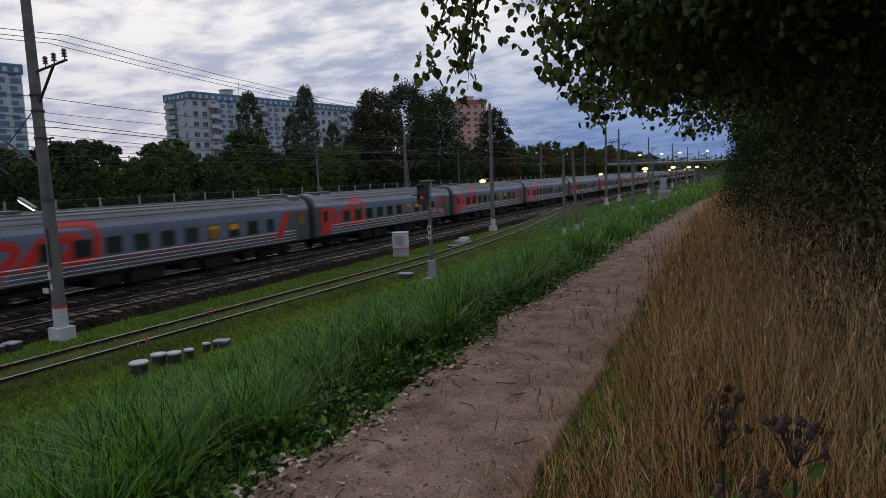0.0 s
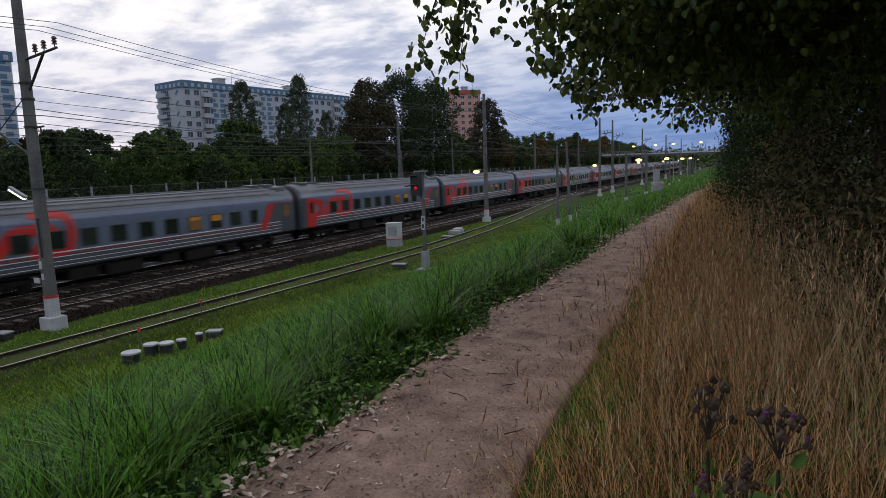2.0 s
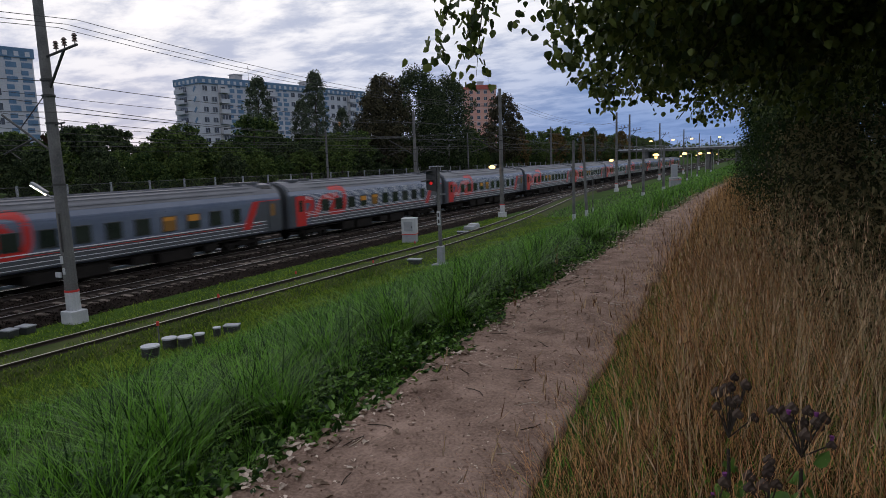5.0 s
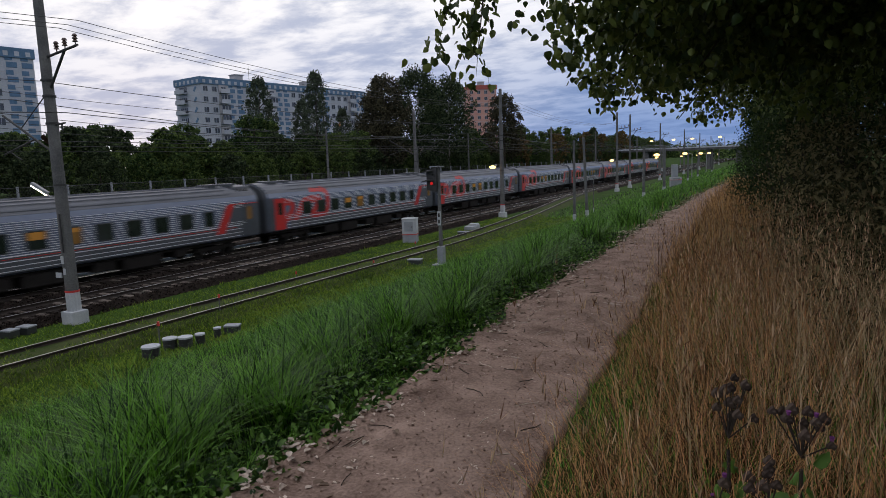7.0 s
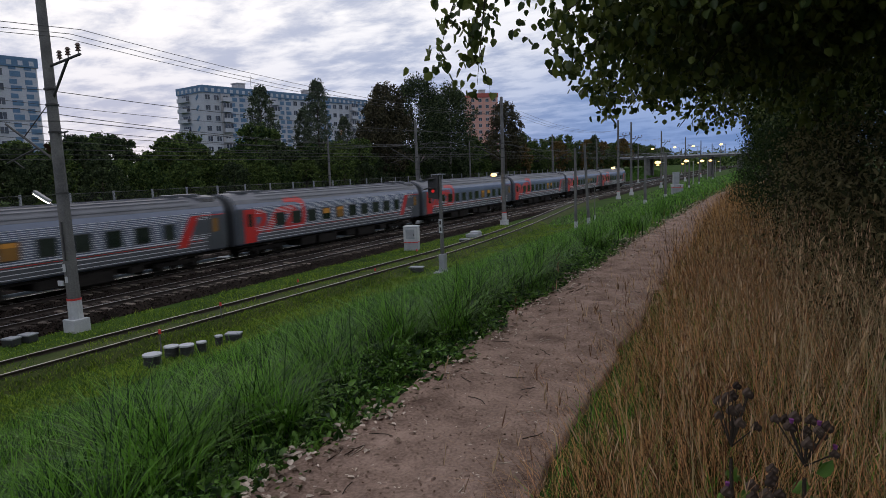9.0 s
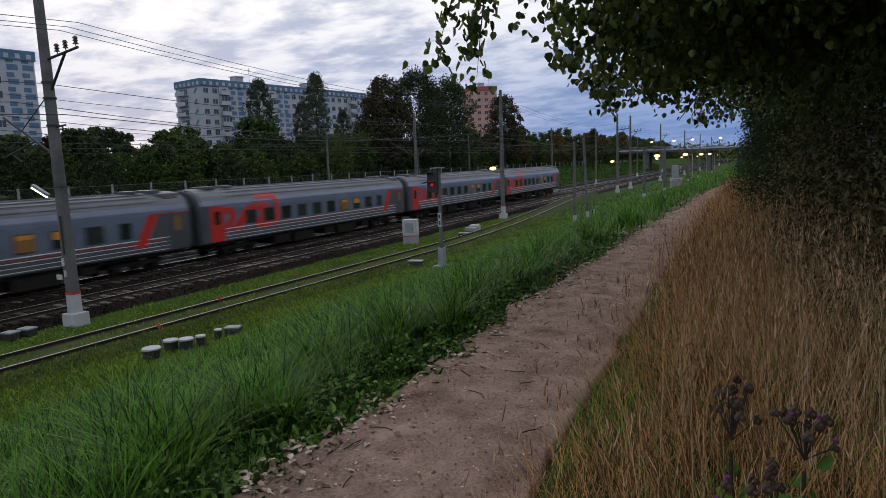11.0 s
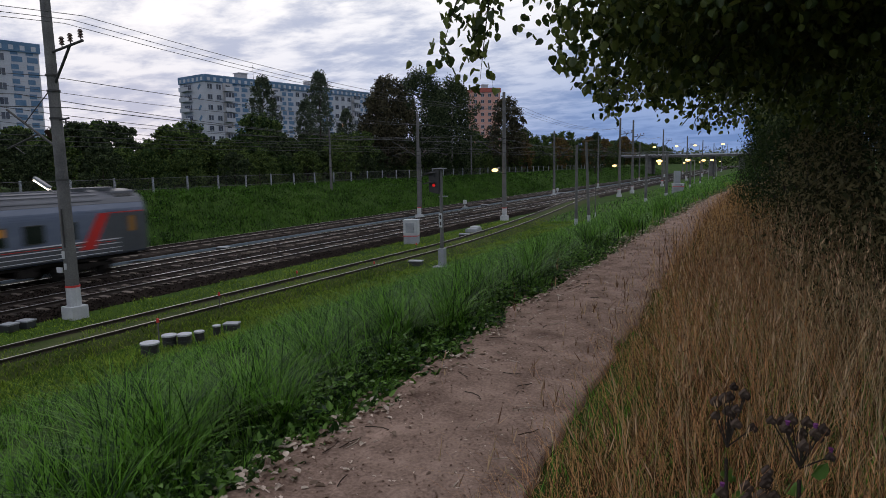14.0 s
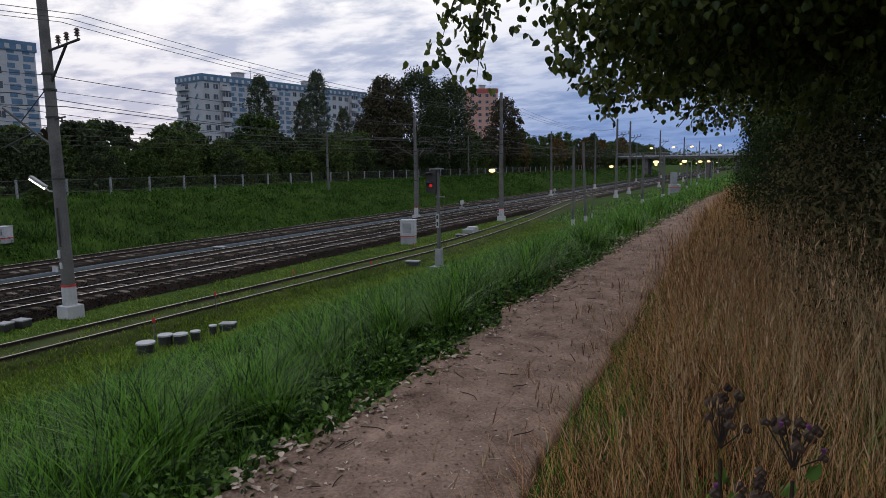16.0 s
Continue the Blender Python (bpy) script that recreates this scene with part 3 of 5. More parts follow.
def bmesh_arm(s, h):
    bm = bmesh.new()
    rod(bm, (0, 0, 6.6), (s * 3.1, 0, 8.3), 0.045)
    rod(bm, (0, 0, 9.0), (s * 2.0, 0, 7.7), 0.02)
    rod(bm, (s * 1.2, 0, 7.25), (s * 3.3, 0, 6.75), 0.035)
    rod(bm, (s * 2.9, 0, 6.85), (s * 2.2, 0, 6.5), 0.02)
    return bm


tall_mast = make_mast(-24.4, 15.9, 14.6, -1, 1, "white", r=0.255, lean=-0.6, label="tall grey concrete mast with white tube lamp and crossarm")
for (px, pz), (w, h), m, what in (((0.0, 2.55), (0.12, 0.30), "white", "small white plate"), ((-0.30, 1.95), (0.34, 0.20), "white", "small white box"), ((0.06, 2.1), (0.10, 0.24), "white", "small white plate"), ((0.14, 3.6), (0.05, 1.5), "black", "black cable")):
    bm = bmesh.new()
    box(bm, (px, -0.26, pz), (w, 0.05, h))
    part("plate", bm, m, tall_mast, what)
for y, lamp in ((62.3, "warm"), (109.7, "warm"), (157, "warm"), (204, "warm"), (251, "warm"), (300, "warm"), (350, "warm")):
    make_mast(-24.4 if y < 100 else -22.6, y, 12.9, -1, 1 if y > 100 else 0, lamp, label="grey concrete overhead-line mast with amber lamp alight")
make_mast(-22.9, 122.5, 13.2, 1, 1)
for y in (60.9, 109.2, 141, 190, 238, 290):
    make_mast(-33.6, y, 11.2, -1, r=0.22)
    make_mast(-33.6, y + 0.5, 7.5, 1, r=0.10, footing=False, label="slender steel anchor post beside a mast")
make_mast(-47.3, 64.0, 7.2, 0, footing=False, r=0.16, label="slender concrete post on the far bank")
make_mast(-50.0, 111.0, 7.4, 0, footing=False, r=0.16, label="slender concrete post on the far bank")


def make_post(x, y, h, r, lean=0.0, rx=0.0, label="bare grey concrete post standing in grass"):
    t = thing("concrete_post", pose(x, y, land(x, y) - 0.1, rx, lean), label, "post", "posts in the verge")
    bm = bmesh.new()
    taper(bm, (0, 0, 0), (0, 0, h), r, r * 0.72)
    part("shaft", bm, "concrete", t)
    bm = bmesh.new()
    taper(bm, (0, 0, 0.1), (0, 0, 0.7), r * 1.08, r * 1.06)
    part("painted_band", bm, "white", t, "white-painted foot")
    return t


make_post(-13.1, 48.2, 6.2, 0.12)
make_post(-13.4, 53.3, 6.7, 0.13, lean=-2.6, label="leaning grey concrete post standing in grass")
make_post(-13.3, 79.7, 5.9, 0.18)
make_post(-10.9, 79.0, 5.4, 0.18)
make_post(-15.5, 64.1, 3.6, 0.05, label="thin steel marker post in the grass")
for x, y in ((-13.5, 128), (-13.8, 150), (-14.0, 190)):
    make_post(x, y, 5.5, 0.16)


def make_signal(x, y):
    z = land(x, y)
    t = thing("railway_signal", pose(x, y, z), "grey colour-light signal post showing red beside the siding", "signal")
    bm = bmesh.new()
    taper(bm, (0, 0, 0), (0, 0, 5.45), 0.115, 0.085)
    part("post", bm, "concrete", t)
    bm = bmesh.new()
    box(bm, (0.02, -0.02, 0.62), (0.34, 0.34, 0.95))
    bevelled(bm, 0.02)
    part("junction_box", bm, "greybox", t)
    bm = bmesh.new()
    box(bm, (0, 0, 0.08), (0.8, 0.8, 0.12))
    bevelled(bm, 0.02)
    part("base_plate", bm, "greybox", t)
    bm = bmesh.new()
    slab(bm, [(-0.62, 4.15), (-0.05, 4.05), (-0.02, 5.35), (-0.62, 5.20)], "y", -0.22, 0.22)
    head = part("signal_head", bm, "black", t, "black two-lamp signal head")
    for z in (4.5, 5.0):
        bm = bmesh.new()
        slab(bm, [(-0.2, z + 0.16), (-0.55, z + 0.12), (-0.85, z + 0.06), (-0.85, z + 0.1), (-0.5, z + 0.2)], "y", -0.45, -0.1)
        part("hood", bm, "black", head)
        bm = bmesh.new()
        rod(bm, (-0.32, -0.26, z), (-0.32, -0.21, z), 0.085, n=14)
        part("lens", bm, "signal_red" if z < 4.7 else "black", head, "glowing red lens" if z < 4.7 else "unlit dark lens")
    bm = bmesh.new()
    box(bm, (-0.1, 0, 5.38), (0.75, 0.3, 0.05))
    box(bm, (0.12, 0, 3.9), (0.5, 0.1, 0.06))
    part("bracket", bm, "steel", t)
    bm = bmesh.new()
    box(bm, (0, -0.125, 2.62), (0.2, 0.02, 0.75))
    p = part("number_plate", bm, "white", t, "white plate with black bars")
    for z in (2.8, 2.45):
        bm = bmesh.new()
        box(bm, (0, -0.14, z), (0.11, 0.01, 0.2))
        part("plain_bar", bm, "black", p)
    return t


make_signal(-15.8, 31.1)


def make_cabinet(x, y, w, d, h, split, label, rz=0.0, top=0.0):
    t = thing("relay_cabinet", pose(x, y, land(x, y) - 0.03, 0, 0, rz), label, "equipment cabinet", "relay cabinets")
    bm = bmesh.new()
    box(bm, (0, 0, split / 2), (w * 0.98, d * 0.98, split))
    bevelled(bm, 0.015)
    part("plinth", bm, "greybox", t, "grey plinth")
    bm = bmesh.new()
    box(bm, (0, 0, split + 0.03), (w * 1.005, d * 1.005, 0.06))
    part("band", bm, "red", t, "thin dark red band")
    bm = bmesh.new()
    box(bm, (0, 0, (h + split) / 2 + 0.03), (w, d, h - split - 0.06))
    bevelled(bm, 0.02)
    part("body", bm, "white", t)
    bm = bmesh.new()
    box(bm, (0, 0, h + 0.04), (w * 1.06, d * 1.06, 0.06))
    bevelled(bm, 0.015)
    part("lid", bm, "white", t)
    bm = bmesh.new()
    box(bm, (-w * 0.02, -d / 2 - 0.012, (h + split) / 2 + 0.05), (w * 0.62, 0.02, (h - split) * 0.62))
    dr = part("door", bm, "greybox", t, "grey recessed door panel")
    bm = bmesh.new()
    box(bm, (w * 0.22, -d / 2 - 0.035, (h + split) / 2), (0.04, 0.03, 0.16))
    part("handle", bm, "black", dr)
    if top:
        bm = bmesh.new()
        box(bm, (-w * 0.1, 0, h + top / 2 + 0.07), (w * 0.55, d * 0.6, top))
        bevelled(bm, 0.02)
        part("upper_box", bm, "greybox", t)
    return t


make_cabinet(-23.75, 41.8, 1.05, 0.95, 1.75, 0.6, "white steel relay cabinet on a grey plinth beside the tracks", 18)
make_cabinet(-10.2, 83.6, 1.25, 1.0, 1.2, 0.9, "pale grey relay cabinet with an upper box in the grass", 20, top=1.5)

make_cabinet(-42.8, 24.0, 0.7, 0.7, 1.0, 0.3, "small white box with a red band on the far bank", 20)


def make_low_box(x, y, w, d, h, label, rz=12.0):
    t = thing("track_box", pose(x, y, land(x, y), 0, 0, rz), label, "trackside box", "low trackside boxes")
    bm = bmesh.new()
    box(bm, (0, 0, h / 2), (w, d, h))
    bevelled(bm, 0.03)
    part("body", bm, "frame_dark", t, "dark cast body")
    bm = bmesh.new()
    box(bm, (0, 0, h + 0.025), (w * 1.08, d * 1.08, 0.06))
    bevelled(bm, 0.02)
    part("lid", bm, "greybox", t)
    return t


for x, y, w, d in ((-18.0, 32.1, 0.75, 0.5), (-24.6, 13.5, 0.46, 0.42), (-24.6, 14.1, 0.52, 0.42), (-21.6, 46.5, 0.8, 0.5), (-34.3, 33.5, 0.8, 0.5), (-34.6, 81, 0.9, 0.6), (-34.6, 118, 1.4, 0.8)):
    make_low_box(x, y, w, d, 0.26, "grey cast trackside box with a pale lid")


def make_point_machine(x, y):
    t = thing("point_machine", pose(x, y, land(x, y), 0, 0, 8), "grey point motor with a pale cover beside the siding", "point motor")
    bm = bmesh.new()
    box(bm, (0, 0, 0.2), (0.9, 1.9, 0.3))
    bevelled(bm, 0.04)
    part("body", bm, "greybox", t)
    bm = bmesh.new()
    box(bm, (0.05, 0.35, 0.42), (0.7, 0.9, 0.14))
    bevelled(bm, 0.04)
    part("cover", bm, "white", t, "pale cover")
    bm = bmesh.new()
    rod(bm, (0.3, -0.5, 0.2), (3.0, -0.5, 0.15), 0.03)
    part("rodding", bm, "steel", t)


make_point_machine(-22.6, 50.5)


def make_stump(x, y, h, r, label):
    t = thing("pipe_stump", pose(x, y, land(x, y) - 0.06), label, "pipe stump", "row of capped pipes")
    bm = bmesh.new()
    taper(bm, (0, 0, 0), (0, 0, h), r, r, 18)
    part("pipe", bm, "black", t)
    bm = bmesh.new()
    taper(bm, (0, 0, h), (0, 0, h + 0.05), r * 1.12, r * 1.10, 18)
    part("cap", bm, "white", t, "flat pale grey cap")
    for z in (h * 0.5, h * 0.8):
        bm = bmesh.new()
        taper(bm, (0, 0, z), (0, 0, z + 0.05), r * 1.04, r * 1.04, 18)
        part("rib", bm, "frame_dark", t)


for x, y, r in ((-16.6, 13.05, 0.25), (-17.0, 14.1, 0.21), (-16.65, 14.4, 0.21), (-16.65, 15.0, 0.15), (-16.8, 15.9, 0.12)):
    make_stump(x, y, 0.40, r, "black ribbed pipe stump with a pale cap in grass")
make_low_box(-16.9, 16.7, 0.5, 0.36, 0.28, "low pale cable box with flat lid in the grass", 25)


def make_marker(x, y, h):
    t = thing("marker_stake", pose(x, y, land(x, y) - 0.05), "thin pale stake with a red tip in the grass", "marker stake", "marker stakes")
    bm = bmesh.new()
    rod(bm, (0, 0, 0), (0, 0, h), 0.022)
    part("stake", bm, "concrete", t)
    bm = bmesh.new()
    rod(bm, (0, 0, h), (0, 0, h + 0.14), 0.05, 0.04)
    part("tip", bm, "red", t, "red tip")


for x, y, h in ((-19.0, 18.2, 0.9), (-17.6, 14.2, 0.8), (-20.4, 36.5, 0.7), (-19.2, 29.6, 0.5), (-19.4, 9.2, 0.5), (-21.6, 26.0, 0.4)):
    make_marker(x, y, h)


def make_dwarf_signal(x, y):
    t = thing("dwarf_signal", pose(x, y, land(x, y)), "small pale dwarf signal between the tracks", "signal", "dwarf signals")
    bm = bmesh.new()
    box(bm, (0, 0, 0.18), (0.5, 0.5, 0.36))
    part("base", bm, "greybox", t)
    bm = bmesh.new()
    rod(bm, (0, 0, 0.3), (0, 0, 0.9), 0.06)
    box(bm, (0, 0, 0.95), (0.36, 0.3, 0.5))
    part("head", bm, "white", t)


make_dwarf_signal(-35.2, 76)
make_dwarf_signal(-35.0, 116)


# ---- overhead wires ----
def make_wire(pts_at, name, r, label, group):
    """A wire along y through supports 47 m apart, hanging between them."""
    v, n = [], 5
    ring = [(r * math.cos(2 * math.pi * k / n), r * math.sin(2 * math.pi * k / n)) for k in range(n)]
    for x, y, z in pts_at:
        v += [(x + a, y, z + b) for a, b in ring]
    q = [(j * n + i, j * n + (i + 1) % n, (j + 1) * n + (i + 1) % n, (j + 1) * n + i) for j in range(len(pts_at) - 1) for i in range(n)]
    return tagged(new(name, raw_mesh(name, v, q, "wire")), label, "wire", group)


def hung(x, z, sag, y0=-78.0, spans=10, steps=12, dx=0.0):
    out = []
    for s in range(spans):
        for k in range(steps):
            u = k / steps
            out.append((x + dx * ((s + u) % 2 - 1), y0 + 47 * (s + u), z - sag * 4 * u * (1 - u)))
    return out


for x in (NEAR, MID, FAR):
    make_wire(hung(x, 6.75, 0.05, dx=0.3), "contact_wire", 0.014, "taut dark contact wire over a track", "overhead wires")
    make_wire(hung(x, 8.35, 0.95, dx=0.2), "messenger_wire", 0.016, "dark sagging messenger wire over a track", "overhead wires")
for k, z in ((0.75, 10.70), (1.25, 10.76), (1.85, 10.84)):
    make_wire(hung(-24.4 + k, z, 0.95), "feeder_wire", 0.012, "thin dark feeder wire on crossarm insulators", "overhead wires")
make_wire(hung(-23.85, 7.65, 0.6), "return_wire", 0.016, "dark return wire along the masts", "overhead wires")
make_wire(hung(-25.0, 8.9, 0.5), "return_wire", 0.014, "dark wire along the masts", "overhead wires")
make_wire(hung(-33.44, 9.6, 0.6), "feeder_wire", 0.014, "dark wire along the far masts", "overhead wires")
make_wire(hung(-34.2, 8.2, 0.6), "feeder_wire", 0.014, "dark wire along the far masts", "overhead wires")


# ---- fence on the far bank ----
def make_fence():
    f = thing("wire_fence", Matrix(), "chain-link fence on pale concrete posts along the far bank", "fence")
    bm = bmesh.new()
    box(bm, (0, 0, 0.72), (0.14, 0.14, 1.75))
    post = mesh_of(bm, "greybox", "post")
    ys = [-14 + 4.0 * k for k in range(60)]
    for y in ys:
        p = part("post", post, None, f)
        p.location = (-51.3, y, land(-51.3, y) - 0.15)
    bm = bmesh.new()
    for a, b in zip(ys, ys[1:]):
        za, zb = land(-51.3, a), land(-51.3, b)
        for h in (0.35, 1.35):
            rod(bm, (-51.22, a, za + h), (-51.22, b, zb + h), 0.018, n=4)
    part("rail", bm, "concrete", f, "thin grey fence rails")
    v, q = [], []
    for a, b in zip(ys[:40], ys[1:41]):
        z = land(-51.3, a)
        for k in range(16):
            for s in (1, -1):
                y0, y1 = a + k * 0.25, a + (k + 1) * 0.25
                z0, z1 = (z + 0.35, z + 1.35) if s > 0 else (z + 1.35, z + 0.35)
                i = len(v)
                v += [(-51.22, y0 - 0.3, z0), (-51.22, y0 - 0.28, z0), (-51.22, y1 + 0.3, z1), (-51.22, y1 + 0.28, z1)]
                q.append((i, i + 1, i + 2, i + 3))
    tagged(part("mesh_wire", raw_mesh("mesh_wire", v, q, "wire"), None, f, "dull steel wire mesh"), kind="stuff")


make_fence()

# ---- buildings ----
M["panel"] = material("white_facade_panel", (0.31, 0.335, 0.385), (0.44, 0.465, 0.52), 0.9, scale=0.25, fine=4, rand=0.25)
M["panel_grey"] = material("grey_facade_panel", (0.30, 0.30, 0.32), (0.42, 0.42, 0.44), 0.9, scale=0.3, fine=4)
M["panel_blue"] = material("blue_facade_tile", (0.055, 0.12, 0.21), (0.10, 0.18, 0.29), 0.85, scale=0.5, fine=5)
M["brick_pink"] = material("pinkish_brick", (0.42, 0.22, 0.18), (0.52, 0.29, 0.24), 0.9, scale=0.4, fine=6)
M["brick_red"] = material("dark_red_brick", (0.28, 0.07, 0.06), (0.36, 0.10, 0.08), 0.9, scale=0.4, fine=6)
M["far_pane"] = material("far_window_glass", (0.025, 0.03, 0.04), (0.06, 0.07, 0.09), 0.15, scale=0.8, rand=0.6)
M["far_lit"] = material("lamplit_far_window", (0.4, 0.2, 0.1), emit=(1.0, 0.42, 0.15), strength=0.5)


def unit_box(name, size, mat):
    bm = bmesh.new()
    box(bm, (0, 0, 0), size)
    return mesh_of(bm, mat, name)


WIN_FRAME = unit_box("window", (1.55, 0.10, 1.5), "white")
WIN_PANE = unit_box("pane", (0.66, 0.06, 1.32), "far_pane")
PANE_LIT = unit_box("pane", (0.66, 0.06, 1.32), "far_lit")


def add_window(b, x, z, y=-0.03, lit=False, yaw=0.0):
    w = part("window", WIN_FRAME, None, b)
    w.matrix_local = pose(x, y, z) if not yaw else pose(x, y, z, 0, 0, yaw)
    for s in (-0.37, 0.37):
        p = part("pane", PANE_LIT if lit else WIN_PANE, None, w)
        p.location = (s, -0.04, 0)


def make_block(m, L, D, floors, label, bays, seed, wall="panel", top="panel_blue"):
    """A slab block of flats; its front faces -y, its length runs along x."""
    rnd = random.Random(seed)
    b = thing("apartment_block", m, label, "apartment building", "apartment blocks")
    fh, H = 2.8, floors * 2.8 + 1.2
    bm = bmesh.new()
    box(bm, (L / 2, D / 2, H / 2), (L, D, H))
    part("wall", bm, wall, b)
    bm = bmesh.new()
    for x0, y0, sx, sy in ((L / 2, -0.12, L + 0.5, 0.3), (L / 2, D + 0.12, L + 0.5, 0.3), (-0.12, D / 2, 0.3, D + 0.5), (L + 0.12, D / 2, 0.3, D + 0.5)):
        box(bm, (x0, y0, H + 0.15), (sx, sy, 1.9))
    p = part("parapet", bm, top, b, "blue tiled parapet" if top == "panel_blue" else "dark red parapet")
    if top == "panel_blue":
        for k in range(int(L / 2.0)):
            bm = bmesh.new()
            box(bm, (1.0 + 2.0 * k, -0.29, H - 0.05), (0.85, 0.08, 0.9))
            part("tile", bm, "panel", p)
        for k in range(int(D / 2.0)):
            bm = bmesh.new()
            box(bm, (-0.29, 1.0 + 2.0 * k, H - 0.05), (0.08, 0.85, 0.9))
            part("tile", bm, "panel", p)
    # joints between storeys and panels stand as fine dark ribs
    for f in range(1, floors + 1):
        bm = bmesh.new()
        box(bm, (L / 2, -0.01, f * fh + 0.35), (L, 0.05, 0.09))
        box(bm, (-0.01, D / 2, f * fh + 0.35), (0.05, D, 0.09))
        part("joint", bm, "panel_grey", b)
    step = 2.75
    n = int(L / step)
    for i in range(n):
        x = (i + 0.5) * L / n
        kind = bays[i % len(bays)]
        if kind == "b":
            bm = bmesh.new()
            box(bm, (x, -0.1, H / 2), (3.0, 0.25, H))
            part("bay_wall", bm, "panel_grey", b, "grey recessed bay")
        if kind == "t":
            for f in range(1, floors):
                bm = bmesh.new()
                box(bm, (x + 0.15, -0.03, f * fh + 1.8), (1.9, 0.1, 1.05))
                box(bm, (x - 0.3, -0.03, f * fh + 3.1), (1.3, 0.1, 0.9))
                part("tile_panel", bm, "panel_blue", b, "blue tile pattern")
            continue
        for f in range(floors):
            z = f * fh + 2.0
            if kind == "b":
                bm = bmesh.new()
                box(bm, (x, -0.7, z - 0.95), (2.9, 1.1, 0.14))
                box(bm, (x, -1.2, z - 0.4), (2.9, 0.08, 1.05))
                part("balcony", bm, "panel", b, "white balcony front")
                if rnd.random() < 0.6:
                    for s in (-0.95, 0, 0.95):
                        w = part("balcony_pane", WIN_PANE, None, b)
                        w.matrix_local = pose(x + s, -1.18, z + 0.75)
                else:
                    add_window(b, x, z, -0.25)
            else:
                add_window(b, x, z, lit=rnd.random() < 0.012)
    for f in range(floors):
        z = f * fh + 2.0
        bm = bmesh.new()
        box(bm, (-0.6, D * 0.70, z - 0.95), (1.1, 4.6, 0.14))
        box(bm, (-1.15, D * 0.70, z - 0.4), (0.08, 4.6, 1.05))
        part("balcony", bm, "panel", b, "white balcony front")
        for s in (-1.6, -0.7, 0.2, 1.1):
            w = part("balcony_pane", WIN_PANE, None, b)
            w.matrix_local = pose(-0.05, D * 0.70 + s, z + 0.2, 0, 0, 90)
        bm = bmesh.new()
        box(bm, (-0.03, D * 0.22, z), (0.08, 0.7, 1.6), rx=45)
        part("tile_panel", bm, "panel_blue", b, "blue diamond tile pattern")
    bm = bmesh.new()
    box(bm, (L / 2, D / 2, H + 0.05), (L, D, 0.25))
    r = part("roof", bm, "panel_grey", b, "flat grey roof")
    for k in range(max(1, int(L / 26))):
        x = 14 + 26 * k if L > 30 else L / 2
        bm = bmesh.new()
        box(bm, (x, 3.2, H + 1.4), (2.6, 2.6, 2.6))
        box(bm, (x, 3.2, H + 2.8), (3.1, 3.1, 0.22))
        box(bm, (x + 4.5, 3.2, H + 1.0), (4.5, 2.6, 1.0))
        part("lift_house", bm, "panel_grey", r, "grey rooftop lift house")
        bm = bmesh.new()
        rod(bm, (x + 3.5, 2, H), (x + 3.5, 2, H + 5.5), 0.05)
        rod(bm, (x + 3.0, 2, H + 4.8), (x + 4.0, 2, H + 4.8), 0.04)
        part("antenna", bm, "black", r)
    return b


ALONG = math.degrees(math.atan2(62.5, 11))
make_block(pose(-137.2, 131, 2.9, 0, 0, ALONG), 64, 12, 9, "nine-storey white panel apartment block with blue parapet", "wwbttwwwbttw", 3)
make_block(pose(-143.5, 20.5, 2.9, 0, 0, ALONG), 64, 12, 9, "nine-storey panel apartment block patterned with blue tiles", "bttttbwtttwttb", 4)
make_block(pose(-121.5, 271, 3, 0, 0, 35), 13, 13, 12, "tall pinkish brick apartment tower behind trees", "wwww", 6, "brick_pink", "brick_red")
make_block(pose(-190, 215, 2, 0, 0, 70), 40, 12, 4, "low far apartment block between the trees", "wwww", 7, "panel_grey", "panel_grey")


# ---- road bridge over the line ----
def make_bridge():
    t = thing("road_bridge", pose(-30, 262, -0.8, 0, 0, -4), "grey concrete road bridge over the railway with railings", "bridge")
    bm = bmesh.new()
    box(bm, (0, 0, 8.0), (150, 9, 1.1))
    part("deck", bm, "concrete", t, "pale grey concrete deck")
    bm = bmesh.new()
    box(bm, (0, -4.6, 8.4), (150, 0.3, 0.5))
    part("edge_beam", bm, "white", t)
    for x in (-34, -12, 10, 20, 46):
        for y in (-3, 3):
            bm = bmesh.new()
            box(bm, (x, y, 3.6), (1.3, 1.2, 8.2))
            part("pier", bm, "concrete", t)
    bm = bmesh.new()
    for z in (9.1, 9.6):
        rod(bm, (-75, -4.5, z), (75, -4.5, z), 0.05, n=4)
    for k in range(75):
        rod(bm, (-74 + 2 * k, -4.5, 8.5), (-74 + 2 * k, -4.5, 9.6), 0.035, n=4)
    part("railing", bm, "greybox", t)
    for s in (-1, 1):
        bm = bmesh.new()
        slab(bm, [(s * 75, 8.4), (s * 75, 2), (s * 115, 2), (s * 115, 3.5)], "y", -6, 6)
        part("ramp", bm, "ground", t, "grassy approach ramp")


make_bridge()


